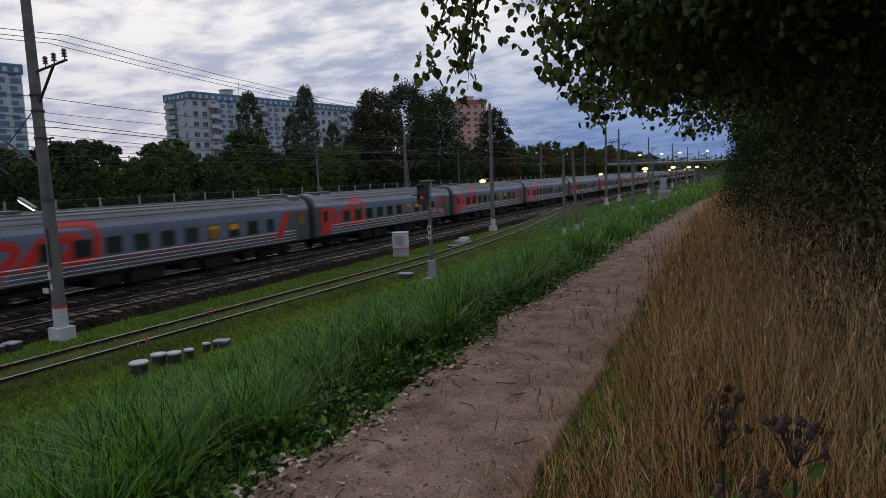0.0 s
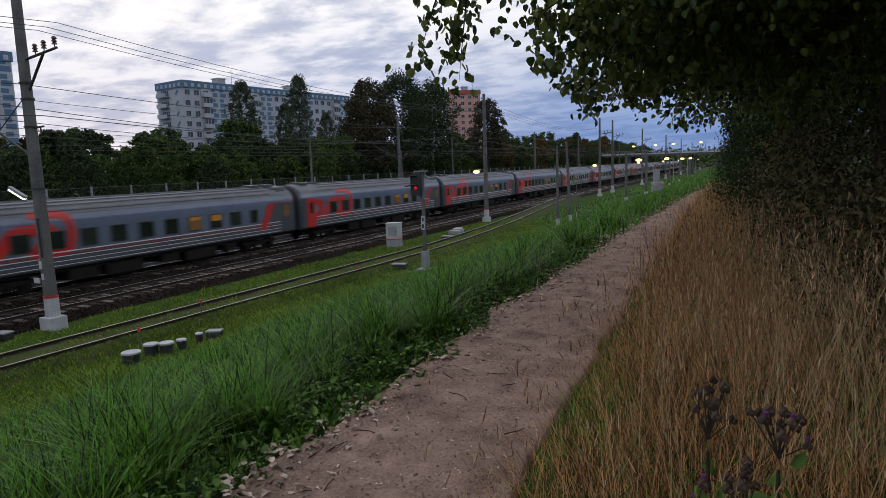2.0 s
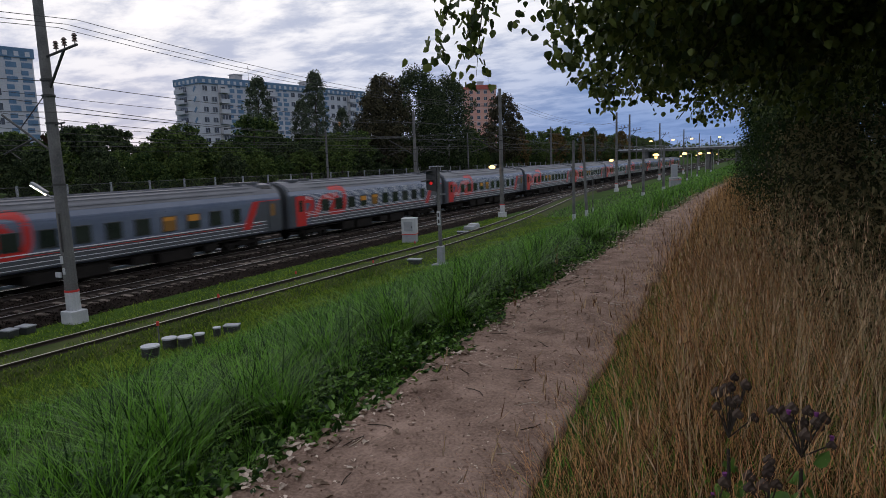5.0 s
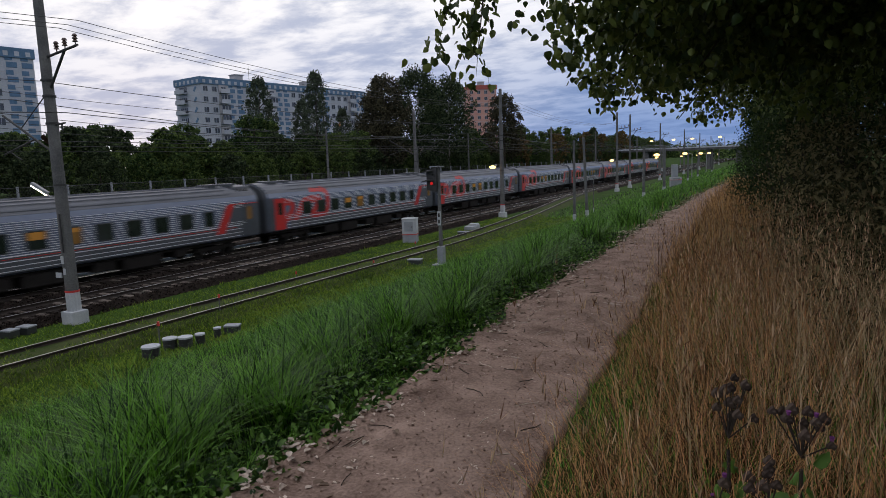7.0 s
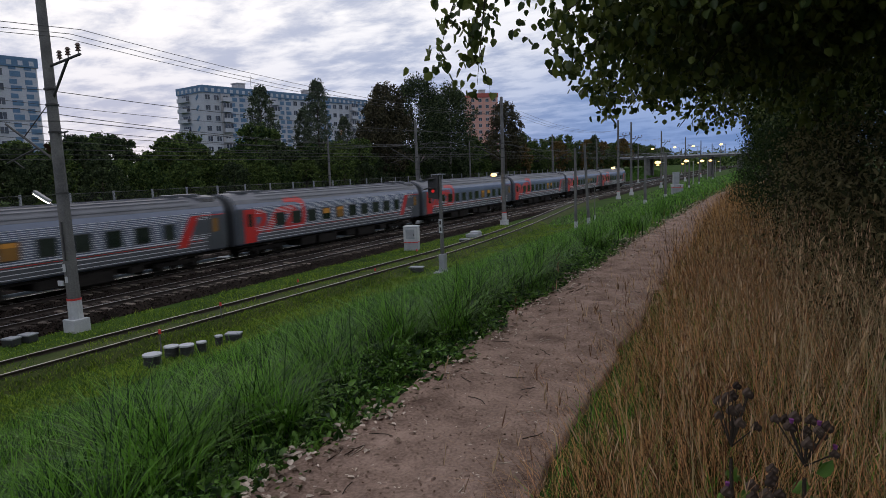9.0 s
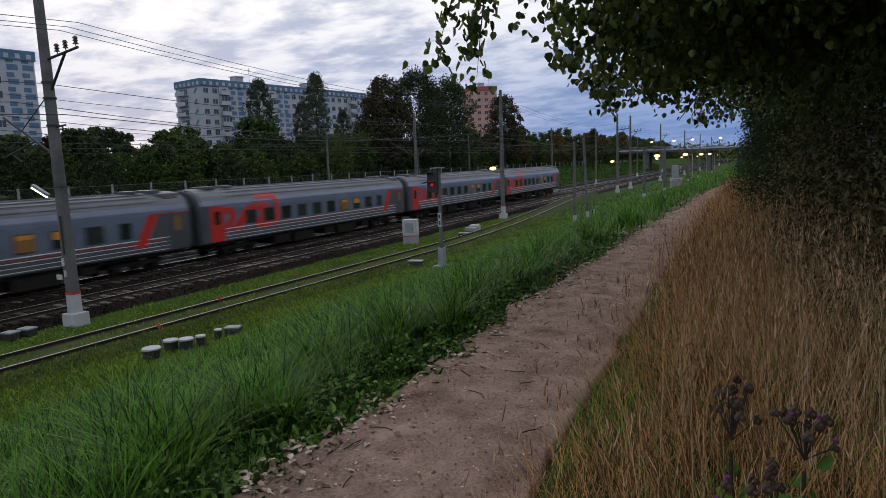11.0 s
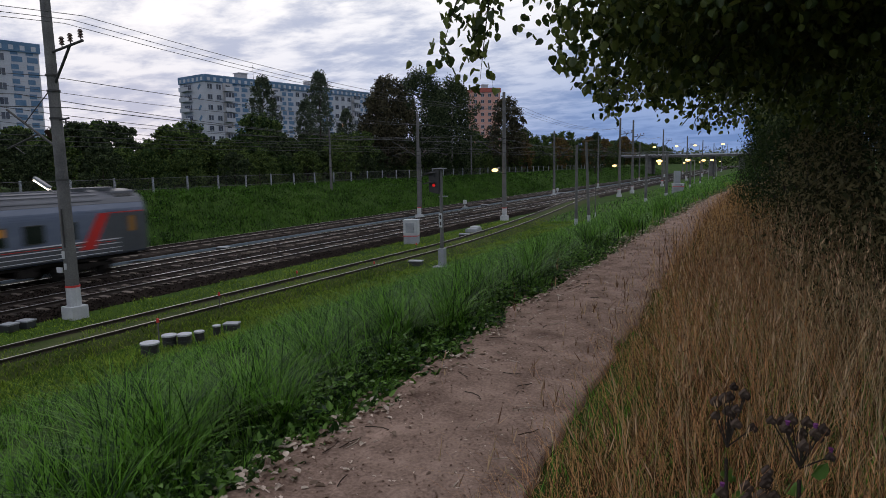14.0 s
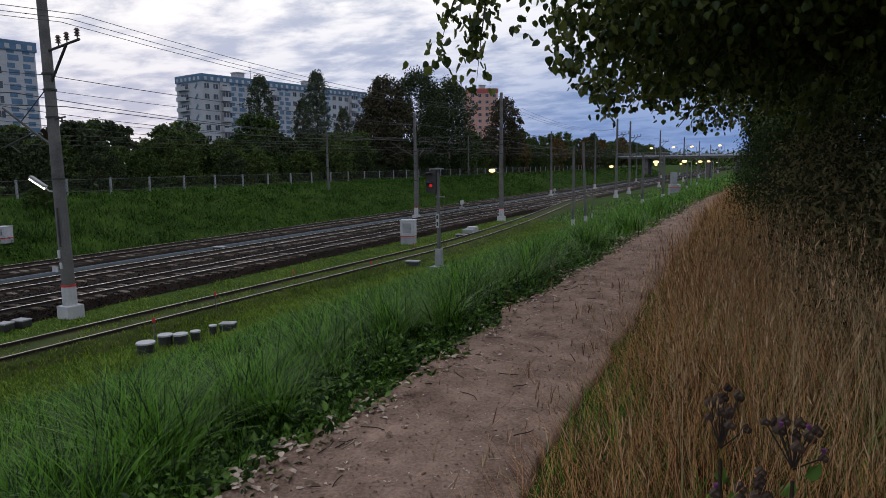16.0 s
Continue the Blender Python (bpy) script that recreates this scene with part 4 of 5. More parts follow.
def make_street_lamp(x, y, z, h, label="tall street lamp alight on the bridge"):
    t = thing("street_lamp", pose(x, y, z), label, "street lamp", "lamps by the bridge")
    bm = bmesh.new()
    rod(bm, (0, 0, 0), (0, 0, h), 0.11, 0.07)
    rod(bm, (0, 0, h), (-1.4, -0.6, h + 0.3), 0.05)
    part("pole", bm, "steel", t)
    bm = bmesh.new()
    bmesh.ops.create_icosphere(bm, subdivisions=2, radius=0.5, matrix=pose(-1.5, -0.7, h + 0.15) @ Matrix.Diagonal((1.2, 1, 0.6, 1)))
    part("lens", bm, "lamp_warm", t, "glowing amber lamp glass", True)


for x in (-39, -31, -24.5, -15):
    make_street_lamp(x, 260, 7.75, 3.4 + 0.02 * x)
for x, y in ((-16.5, 165), (-17, 210), (-17, 240), (-18.5, 135)):
    make_street_lamp(x, y, land(x, y), 5.6, "short amber lamp post beside the tracks")


# ---- plants ----
RNG = np.random.default_rng(11)
M["grass"] = material("green_grass", (0.008, 0.036, 0.003), (0.135, 0.32, 0.030), 0.45, scale=0.7, fine=6, island=0.9, trans=0.2, spec=0.2)
M["grass_short"] = material("short_turf", (0.045, 0.10, 0.010), (0.20, 0.28, 0.028), 0.6, scale=0.3, fine=4, island=0.6, trans=0.15, spec=0.08)
M["grass_dry"] = material("dry_grass", (0.045, 0.018, 0.007), (0.66, 0.385, 0.165), 0.75, scale=0.9, fine=5, island=0.85, trans=0.12, spec=0.08)
M["stalk_red"] = material("reddish_dry_stalks", (0.09, 0.030, 0.013), (0.72, 0.37, 0.175), 0.75, scale=0.9, fine=5, island=0.9, trans=0.12, spec=0.08)
M["straw"] = material("pale_straw", (0.30, 0.20, 0.10), (0.50, 0.38, 0.22), 0.75, scale=0.9, fine=5, island=0.95, trans=0.2, spec=0.15)
M["seed_head"] = material("pale_seed_heads", (0.15, 0.075, 0.04), (0.62, 0.43, 0.26), 0.85, scale=1, fine=20, island=0.8, spec=0.08)
M["grass_bank"] = material("bank_grass", (0.006, 0.024, 0.003), (0.075, 0.165, 0.022), 0.6, scale=0.3, fine=3, island=0.6, trans=0.2, spec=0.08)
M["weed"] = material("broad_weed_leaves", (0.018, 0.055, 0.010), (0.15, 0.29, 0.05), 0.45, scale=1.5, fine=12, island=0.8, trans=0.25, spec=0.3)
M["dead_leaf"] = material("fallen_dry_leaves", (0.20, 0.145, 0.11), (0.62, 0.52, 0.44), 0.9, scale=3, fine=30, island=1.0, spec=0.08)
M["linden"] = material("linden_leaves", (0.034, 0.058, 0.014), (0.14, 0.175, 0.042), 0.45, scale=1.0, fine=12, island=0.8, trans=0.3, spec=0.3)
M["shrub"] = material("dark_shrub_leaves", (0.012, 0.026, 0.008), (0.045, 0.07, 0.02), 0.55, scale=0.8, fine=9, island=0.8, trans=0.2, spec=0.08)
M["shrub_olive"] = material("olive_brown_tall_weeds", (0.040, 0.044, 0.018), (0.23, 0.20, 0.10), 0.6, scale=1.2, fine=9, island=0.9, trans=0.2, spec=0.08)
M["crown_rust"] = material("rusty_autumn_foliage", (0.06, 0.045, 0.018), (0.17, 0.115, 0.04), 0.7, scale=0.3, fine=1.5, island=0.7, trans=0.15, spec=0.08)
M["crown_dark"] = material("dark_far_foliage", (0.018, 0.030, 0.015), (0.070, 0.095, 0.042), 0.7, scale=0.25, fine=1.5, island=0.7, rand=0.2, trans=0.15, spec=0.08)
M["crown_green"] = material("green_far_foliage", (0.022, 0.046, 0.015), (0.095, 0.135, 0.036), 0.7, scale=0.25, fine=1.5, island=0.7, rand=0.3, trans=0.15, spec=0.08)
M["crown_brown"] = material("brownish_maple_foliage", (0.026, 0.026, 0.017), (0.082, 0.074, 0.042), 0.7, scale=0.25, fine=1.5, island=0.7, trans=0.15, spec=0.08)
M["crown_poplar"] = material("grey_green_poplar_foliage", (0.026, 0.044, 0.024), (0.075, 0.10, 0.055), 0.6, scale=0.3, fine=2, island=0.8, trans=0.15, spec=0.3)
M["bark"] = material("dark_bark", (0.035, 0.028, 0.022), (0.07, 0.058, 0.048), 0.95, scale=2.5, fine=18, bump=1.0, stretch=(3, 3, 0.5), spec=0.08)
M["bark_birch"] = material("pale_birch_bark", (0.30, 0.29, 0.27), (0.07, 0.06, 0.06), 0.9, scale=1.5, fine=8, stretch=(1, 1, 3))
M["burr"] = material("brown_burrs", (0.040, 0.028, 0.023), (0.10, 0.073, 0.058), 0.8, scale=20, fine=80, rand=0.4, spec=0.08)
M["purple"] = material("purple_florets", (0.13, 0.035, 0.14), (0.24, 0.08, 0.24), 0.7, scale=20, spec=0.08)


def unit(v):
    return v / np.maximum(np.linalg.norm(v, axis=-1, keepdims=True), 1e-9)


def leaf_cloud(name, at, size, mat, droop=0.6, wide=0.8, fold=0.25, flat=0.0, full=False):
    """Many folded leaves of six corners, one at each given place, hanging by the share droop."""
    n = len(at)
    size = np.broadcast_to(np.asarray(size, float), (n,))[:, None]
    along = RNG.normal(size=(n, 3))
    along[:, 2] -= droop * 2.2
    side = RNG.normal(size=(n, 3))
    if flat:
        along[:, 2] *= 1 - flat
        side = side * (1 - flat) + np.array([0.0, 0.0, 2.0])
    along = unit(along)
    across = unit(np.cross(along, side))
    up = np.cross(across, along)
    w = wide * size
    lift = fold * size * up

    def at_leaf(u, s):
        return at + along * size * u + across * w * s + lift * (1 if s else 0)

    if full:
        v = np.stack([at, at_leaf(0.1, 0.36), at_leaf(0.42, 0.5), at_leaf(0.78, 0.3), at_leaf(1.08, 0), at_leaf(0.78, -0.3), at_leaf(0.42, -0.5), at_leaf(0.1, -0.36)], 1)
        i = np.arange(n)[:, None] * 8
        q = np.concatenate([i + np.array([[0, 1, 2, 3, 4]]), i + np.array([[0, 4, 5, 6, 7]])])
    else:
        v = np.stack([at, at_leaf(0.22, 0.5), at_leaf(0.68, 0.36), at_leaf(1.08, 0), at_leaf(0.68, -0.36), at_leaf(0.22, -0.5)], 1)
        i = np.arange(n)[:, None] * 6
        q = np.concatenate([i + np.array([[0, 1, 2, 3]]), i + np.array([[0, 3, 4, 5]])])
    return raw_mesh(name, v.reshape(-1, 3), q, mat)


def blade_cloud(name, at, h, w, mat, lean=0.35, curl=0.5, segs=3, wind=(0, 0)):
    """Many bent, tapering blades, one at each given place."""
    n = len(at)
    h, w = np.broadcast_to(h, (n,)), np.broadcast_to(w, (n,))
    az = RNG.uniform(0, 2 * np.pi, n)
    side = np.stack([np.cos(az + np.pi / 2), np.sin(az + np.pi / 2), 0 * az], -1)
    dirn = np.stack([np.cos(az), np.sin(az), 0 * az], -1)
    a0, k = RNG.uniform(0, lean, n), RNG.uniform(0.1, curl, n)
    rows = []
    for s in range(segs + 1):
        u = s / segs
        out = h * (a0 * u + k * u * u)
        c = at + dirn * out[:, None] + np.array([wind[0], wind[1], 0.0]) * (h * u * u)[:, None]
        c = c + np.stack([0 * h, 0 * h, h * u * (1 - 0.25 * k * u)], -1)
        ww = (w * (1 - 0.85 * u ** 1.5) / 2)[:, None]
        rows += [c - side * ww, c + side * ww]
    v = np.stack(rows, 1)
    m = 2 * (segs + 1)
    i = np.arange(n)[:, None] * m
    q = np.concatenate([i + np.array([[2 * s, 2 * s + 1, 2 * s + 3, 2 * s + 2]]) for s in range(segs)])
    return raw_mesh(name, v.reshape(-1, 3), q, mat), v[:, -1], dirn


def on_land(n, x0, x1, y0, y1, keep=None):
    x, y = RNG.uniform(x0, x1, n), RNG.uniform(y0, y1, n)
    if keep is not None:
        k = np.array([keep(a, b) for a, b in zip(x, y)])
        x, y = x[k], y[k]
    return np.stack([x, y, np.array([land(a, b) - 0.02 for a, b in zip(x, y)])], -1)


def nz(x, y, s, o=0.0):
    return noise.noise((x * s, y * s, o))


def stuff(name, me, label, category):
    return tagged(new(name, me), label, category, kind="stuff")


# far trees
def tree_crown(height, radius, base, clumps, leaves, size, mat, tall=1.0, seed=0, shape="round"):
    rng = np.random.default_rng(seed)
    pts = []
    clumps, leaves, size = int(clumps * 1.9), int(leaves / 1.9), size * 0.92
    for _ in range(clumps):
        u = rng.uniform(0, 1) ** 0.8
        z = base + (height - base) * u
        if shape == "poplar":
            prof = 1.5 * (1.02 - u) ** 0.6 * (0.5 + 0.6 * u)
        elif shape == "bush":
            prof = math.sqrt(max(0.02, 1 - u * u))
        else:
            prof = math.sqrt(max(0.0, 1 - (2 * u - 0.85) ** 2 / 1.4)) 
        r = radius * prof * (0.3 + 0.7 * math.sqrt(rng.uniform(0, 1))) * rng.uniform(0.7, 1.22)
        a = rng.uniform(0, 2 * math.pi)
        c = np.array([r * math.cos(a), r * math.sin(a), z])
        cr = rng.uniform(0.05, 0.135) * min(height * 0.55, radius * 2) * (0.72 if shape == "poplar" else 1.0)
        d = rng.normal(size=(leaves, 3))
        d = d / np.linalg.norm(d, axis=1, keepdims=True) * (rng.uniform(0, 1, (leaves, 1)) ** 0.45) * cr
        d[:, 2] *= tall
        pts.append(c + d)
    pts = np.concatenate(pts)
    pts = pts[pts[:, 2] > 0.2]
    return leaf_cloud("crown", pts, rng.uniform(0.7, 1.3, len(pts)) * size, mat, 0.25, 0.9)


def make_tree(name, label, height, radius, base, clumps, leaves, size, mat, bark, trunk, shape="round", seed=1, tall=1.0):
    t = thing(name, pose(0, 0, 0), label, "tree" if name != "bush" else "bush", "trees behind the fence")
    rnd = random.Random(seed)
    bm = bmesh.new()
    p = Vector((0, 0, -0.3))
    for k in range(5):
        q = Vector((rnd.uniform(-0.15, 0.15), rnd.uniform(-0.15, 0.15), height * 0.17 * (k + 1)))
        rod(bm, p, q, trunk * (1 - 0.17 * k), trunk * (1 - 0.17 * (k + 1)), 9)
        p = q
    part("trunk", bm, bark, t)
    bm = bmesh.new()
    for k in range(9):
        z = base + (height * 0.8 - base) * k / 9
        a = rnd.uniform(0, 6.28)
        rr = radius * rnd.uniform(0.5, 0.85)
        rod(bm, (0, 0, z), (rr * math.cos(a), rr * math.sin(a), z + height * 0.13), trunk * 0.3, trunk * 0.08, 6)
    part("limb", bm, bark, t)
    part("crown", tree_crown(height, radius, base, clumps, leaves, size, mat, tall, seed, shape), None, t, smooth=False)
    return t


def planted(src, spots, label=""):
    """Copies of a tree at (x, y, scale, turn); the first spot takes the tree itself."""
    for i, (x, y, s, rz) in enumerate(spots):
        m = pose(x, y, land(x, y), 0, 0, rz)
        t = copy_thing(src, m) if i else src
        t.matrix_basis = m
        t.scale = (s, s, s * (0.94 + 0.12 * ((i * 37) % 10) / 10))
        if label:
            tagged(t, label)


maple = make_tree("maple_tree", "dark brownish broadleaf tree behind the railway fence", 17.2, 4.3, 2.5, 130, 85, 0.32, "crown_brown", "bark", 0.28, seed=4)
planted(maple, [(-56.6, 92.4, 1.0, 0), (-54.5, 141, 0.95, 80), (-62, 99, 0.85, 200)])
birch = make_tree("birch_tree", "broad drooping birch with dark foliage behind the fence", 19.0, 5.6, 2.0, 170, 85, 0.30, "crown_dark", "bark_birch", 0.26, seed=8, tall=1.7)
planted(birch, [(-56.3, 103.7, 1.0, 0), (-54.2, 111.7, 0.88, 120), (-60, 118, 0.85, 40)])
poplar = make_tree("poplar_tree", "slender grey-green poplar rising over the bushes", 19.0, 3.5, 1.0, 170, 52, 0.25, "crown_poplar", "bark", 0.24, "poplar", seed=5, tall=1.5)
planted(poplar, [(-81.5, 91.1, 1.0, 0), (-72.5, 95.6, 0.95, 90), (-65.5, 93.5, 0.62, 150), (-80, 101, 0.8, 210)])
small = make_tree("willow_tree", "yellow-green rounded small tree among bushes", 8.6, 3.0, 0.8, 60, 60, 0.3, "crown_green", "bark", 0.14, seed=6)
planted(small, [(-66.6, 73, 1.2, 0), (-72.5, 82, 1.12, 15), (-52.6, 74.5, 0.62, 40), (-57.5, 80, 0.85, 140), (-67.5, 61, 0.9, 60), (-70.6, 48.7, 0.86, 130), (-59, 88, 0.9, 20), (-56, 84, 0.8, 220), (-57, 128, 1.05, 310), (-58, 152, 1.0, 10), (-55.5, 171, 0.9, 70),
                (-57, 190, 1.1, 130), (-54.5, 214, 1.0, 190), (-56, 240, 1.2, 250), (-58, 271, 1.2, 310), (-55, 300, 1.3, 45), (-57, 335, 1.3, 100), (-52, 165, 0.7, 5), (-49, 226, 0.9, 90)] + [(-61 + 7 * ((i * 7) % 5) / 5, 138 + 8.5 * i, 1.0 + 0.08 * ((i * 3) % 5), 47 * i) for i in range(34)])
rowan = make_tree("rowan_tree", "small tree with rusty autumn foliage beyond the fence", 8.6, 3.0, 0.8, 60, 60, 0.3, "crown_rust", "bark", 0.14, seed=9)
planted(rowan, [(-53.5, 150, 0.9, 0), (-52.5, 176, 1.0, 80), (-51, 203, 1.15, 150), (-53, 231, 1.2, 220), (-52, 262, 1.3, 20)])
rnd = random.Random(2)
bushes = [make_tree("bush", "dense dark-green bush behind the railway fence", 6.0, 3.6, 0.1, 85, 75, 0.24, m, "bark", 0.09, "bush", seed=20 + i) for i, m in enumerate(("crown_dark", "crown_green"))]
spots = [[], []]
for row, (x, s) in enumerate(((-55.5, 0.72), (-60.5, 0.98), (-68, 1.12), (-78, 1.3))):
    y = -14.0 + 3 * row
    while y < 260 - 20 * row:
        spots[0 if rnd.random() < 0.5 else 1].append((x + rnd.uniform(-1.6, 1.6), y, s * rnd.uniform(0.78, 1.15), rnd.uniform(0, 360)))
        y += rnd.uniform(4.0, 6.2)
for b, sp in zip(bushes, spots):
    planted(b, sp)
lone = copy_thing(bushes[1], pose(-47.2, 29.5, land(-47.2, 29.5), 0, 0, 30))
lone.scale = (0.36, 0.36, 0.30)
tagged(lone, "low leafy green bush on the far bank", group="bushes on the bank")
spruce = make_tree("spruce_tree", "dark pointed spruce beyond the tracks", 13, 2.6, 1.0, 70, 60, 0.3, "crown_dark", "bark", 0.2, "bush", seed=31)
planted(spruce, [(-46, 190, 0.95, 0)])


def make_far_woods():
    rng = np.random.default_rng(5)
    at = []
    for k in range(420):
        x = -420 + 1.25 * k * 0.95
        for _ in range(2):
            y, hh = rng.uniform(440, 560), rng.uniform(6, 12)
            c = np.array([x + rng.uniform(-4, 4), y, 2])
            d = rng.normal(size=(34, 3)) * np.array([2.4, 2.4, hh * 0.24]) + np.array([0, 0, hh * 0.5])
            at.append(c + d)
    at = np.concatenate(at)
    stuff("far_woods", leaf_cloud("far_woods", at, rng.uniform(1.0, 1.8, len(at)), "crown_green", 0.2, 1.0), "dark line of distant woods at the horizon", "woods")


make_far_woods()


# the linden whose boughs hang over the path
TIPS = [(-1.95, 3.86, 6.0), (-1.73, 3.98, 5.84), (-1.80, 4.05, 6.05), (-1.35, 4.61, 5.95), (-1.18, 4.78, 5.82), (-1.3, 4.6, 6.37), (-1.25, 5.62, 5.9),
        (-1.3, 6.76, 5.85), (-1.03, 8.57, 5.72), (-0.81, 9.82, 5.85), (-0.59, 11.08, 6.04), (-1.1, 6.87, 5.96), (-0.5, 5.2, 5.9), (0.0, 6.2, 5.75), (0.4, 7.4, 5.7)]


def make_linden():
    foot = Vector((1.55, 8.2, land(1.55, 8.2) - 0.2))
    t = thing("linden_tree", Matrix.Translation(foot), "large linden with dark leafy boughs hanging over the path", "tree", "trees along the path")
    bm = bmesh.new()
    p = Vector((0, 0, 0))
    for k, q in enumerate(((0.05, 0.02, 1.3), (0.0, 0.1, 2.6), (-0.1, 0.1, 4.2), (-0.1, 0.0, 6.5))):
        rod(bm, p, q, 0.42 - 0.05 * k, 0.37 - 0.05 * k, 14)
        p = Vector(q)
    part("trunk", bm, "bark", t)
    rng = np.random.default_rng(7)
    rnd = random.Random(7)
    at, tips = [], []
    fork = Vector((1.45, 8.2, 7.6))
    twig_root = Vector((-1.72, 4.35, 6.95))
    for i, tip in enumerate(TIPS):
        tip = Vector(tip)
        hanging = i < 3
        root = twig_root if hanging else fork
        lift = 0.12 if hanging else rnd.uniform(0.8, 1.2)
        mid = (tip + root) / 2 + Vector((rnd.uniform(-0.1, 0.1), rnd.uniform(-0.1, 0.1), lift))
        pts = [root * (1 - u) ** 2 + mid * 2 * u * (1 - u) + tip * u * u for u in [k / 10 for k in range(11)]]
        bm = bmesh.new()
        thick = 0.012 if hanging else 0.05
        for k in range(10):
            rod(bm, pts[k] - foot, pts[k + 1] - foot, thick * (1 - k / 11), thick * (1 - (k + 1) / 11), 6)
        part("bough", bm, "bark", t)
        for k in range(2 if hanging else 4, 11):
            n = 10 if hanging else 46
            spread = 0.062 if hanging else 0.17 * (1.25 - 0.06 * k)
            c = np.array(pts[k])
            at.append(c + rng.normal(size=(n, 3)) * np.array([spread, spread, spread * 0.9]) + np.array([0, 0, -0.02]))
            for _ in range(0 if hanging else 2):
                s = c + rng.normal(size=3) * np.array([0.22, 0.22, 0.14])
                at.append(s + rng.normal(size=(26, 3)) * np.array([0.09, 0.09, 0.12]))
    bm = bmesh.new()
    rod(bm, fork - foot, twig_root - foot, 0.05, 0.012, 6)
    part("bough", bm, "bark", t)
    # the body of the crown, lumpy, its underside at about head height over the path
    body = []
    for k in range(1350):
        y = rng.uniform(4.1, 15) if k < 900 else rng.uniform(4.1, 7.5)
        x = rng.uniform(-1.25, 4.6) if k < 900 else rng.uniform(-1.3, 0.9)
        edge = -1.25 + 0.28 * abs(noise.noise((0, y * 0.9, 2))) + 0.06 * max(0, y - 6)
        if x < edge:
            continue
        low = 6.0 + 0.22 * noise.noise((x * 1.1, y * 1.1, 5)) + 0.25 * max(0.0, 6 - y) * 0.3 - 0.35 * max(0.0, min(1.5, x - 0.6))
        z = low + rng.uniform(0.12, 1) ** 1.3 * 2.6
        body.append(np.array([x, y, z]) + rng.normal(size=(56, 3)) * np.array([0.26, 0.26, 0.15]))
    count = sum(len(p) for p in at[:27])
    at = np.concatenate(at + body)
    slant = -0.372 + 0.13 * np.clip((6.25 - at[:, 2]) / 0.5, 0, 1) + 0.012 * np.sin(at[:, 2] * 23)
    hang = np.arange(len(at)) < count
    at = at[hang | (at[:, 0] / at[:, 1] > slant)]
    under = 5.72 + 0.10 * np.sin(at[:, 0] * 5 + at[:, 1] * 3) - 0.5 * np.clip(at[:, 0] - 0.2, 0, 1.5)
    at = at[(np.hypot(at[:, 0], at[:, 1]) > 3.7) & (at[:, 2] > under)] - np.array(foot)
    part("crown", leaf_cloud("crown", at, rng.uniform(0.042, 0.076, len(at)), "linden", 0.75, 0.92, 0.18, full=True), None, t, "dark green heart-shaped leaves")
    # high crown that shades what is below
    high = []
    for _ in range(260):
        d = rng.normal(size=3)
        d = d / np.linalg.norm(d) * rng.uniform(0.3, 1) ** 0.5
        high.append(np.array([1.9, 8.6, 10.6]) + d * np.array([4.3, 6.4, 3.2]) + rng.normal(size=(36, 3)) * 0.45)
    high = np.concatenate(high)
    high = high[high[:, 2] > 7.4] - np.array(foot)
    part("crown", leaf_cloud("crown", high, rng.uniform(0.16, 0.26, len(high)), "linden", 0.6, 0.85), None, t, "dark green upper foliage")


make_linden()


def make_path_shrub(x, y, h, r, seed, mat="shrub", label="dark leafy shrub under the trees beside the path"):
    rng = np.random.default_rng(seed)
    z0 = land(x, y)
    t = thing("shrub", pose(x, y, z0), label, "shrub", "shrubs along the path")
    bm = bmesh.new()
    rnd = random.Random(seed)
    for _ in range(7):
        a, rr = rnd.uniform(0, 6.28), r * rnd.uniform(0.3, 0.8)
        rod(bm, (rr * 0.15 * math.cos(a), rr * 0.15 * math.sin(a), -0.05), (rr * math.cos(a), rr * math.sin(a), h * rnd.uniform(0.6, 0.95)), 0.03, 0.008, 6)
    part("stem", bm, "bark", t)
    at = []
    for _ in range(60):
        u, a = rng.uniform(0, 1), rng.uniform(0, 6.28)
        rr = r * math.sqrt(max(0.05, 1 - (u - 0.25) ** 2 * 1.5)) * rng.uniform(0.4, 1.0) ** 0.5
        at.append(np.array([rr * math.cos(a), rr * math.sin(a), 0.15 + h * u]) + rng.normal(size=(80, 3)) * 0.17)
    at = np.concatenate(at)
    part("foliage", leaf_cloud("foliage", at, rng.uniform(0.03, 0.07, len(at)), mat, 0.3, 0.45), None, t)


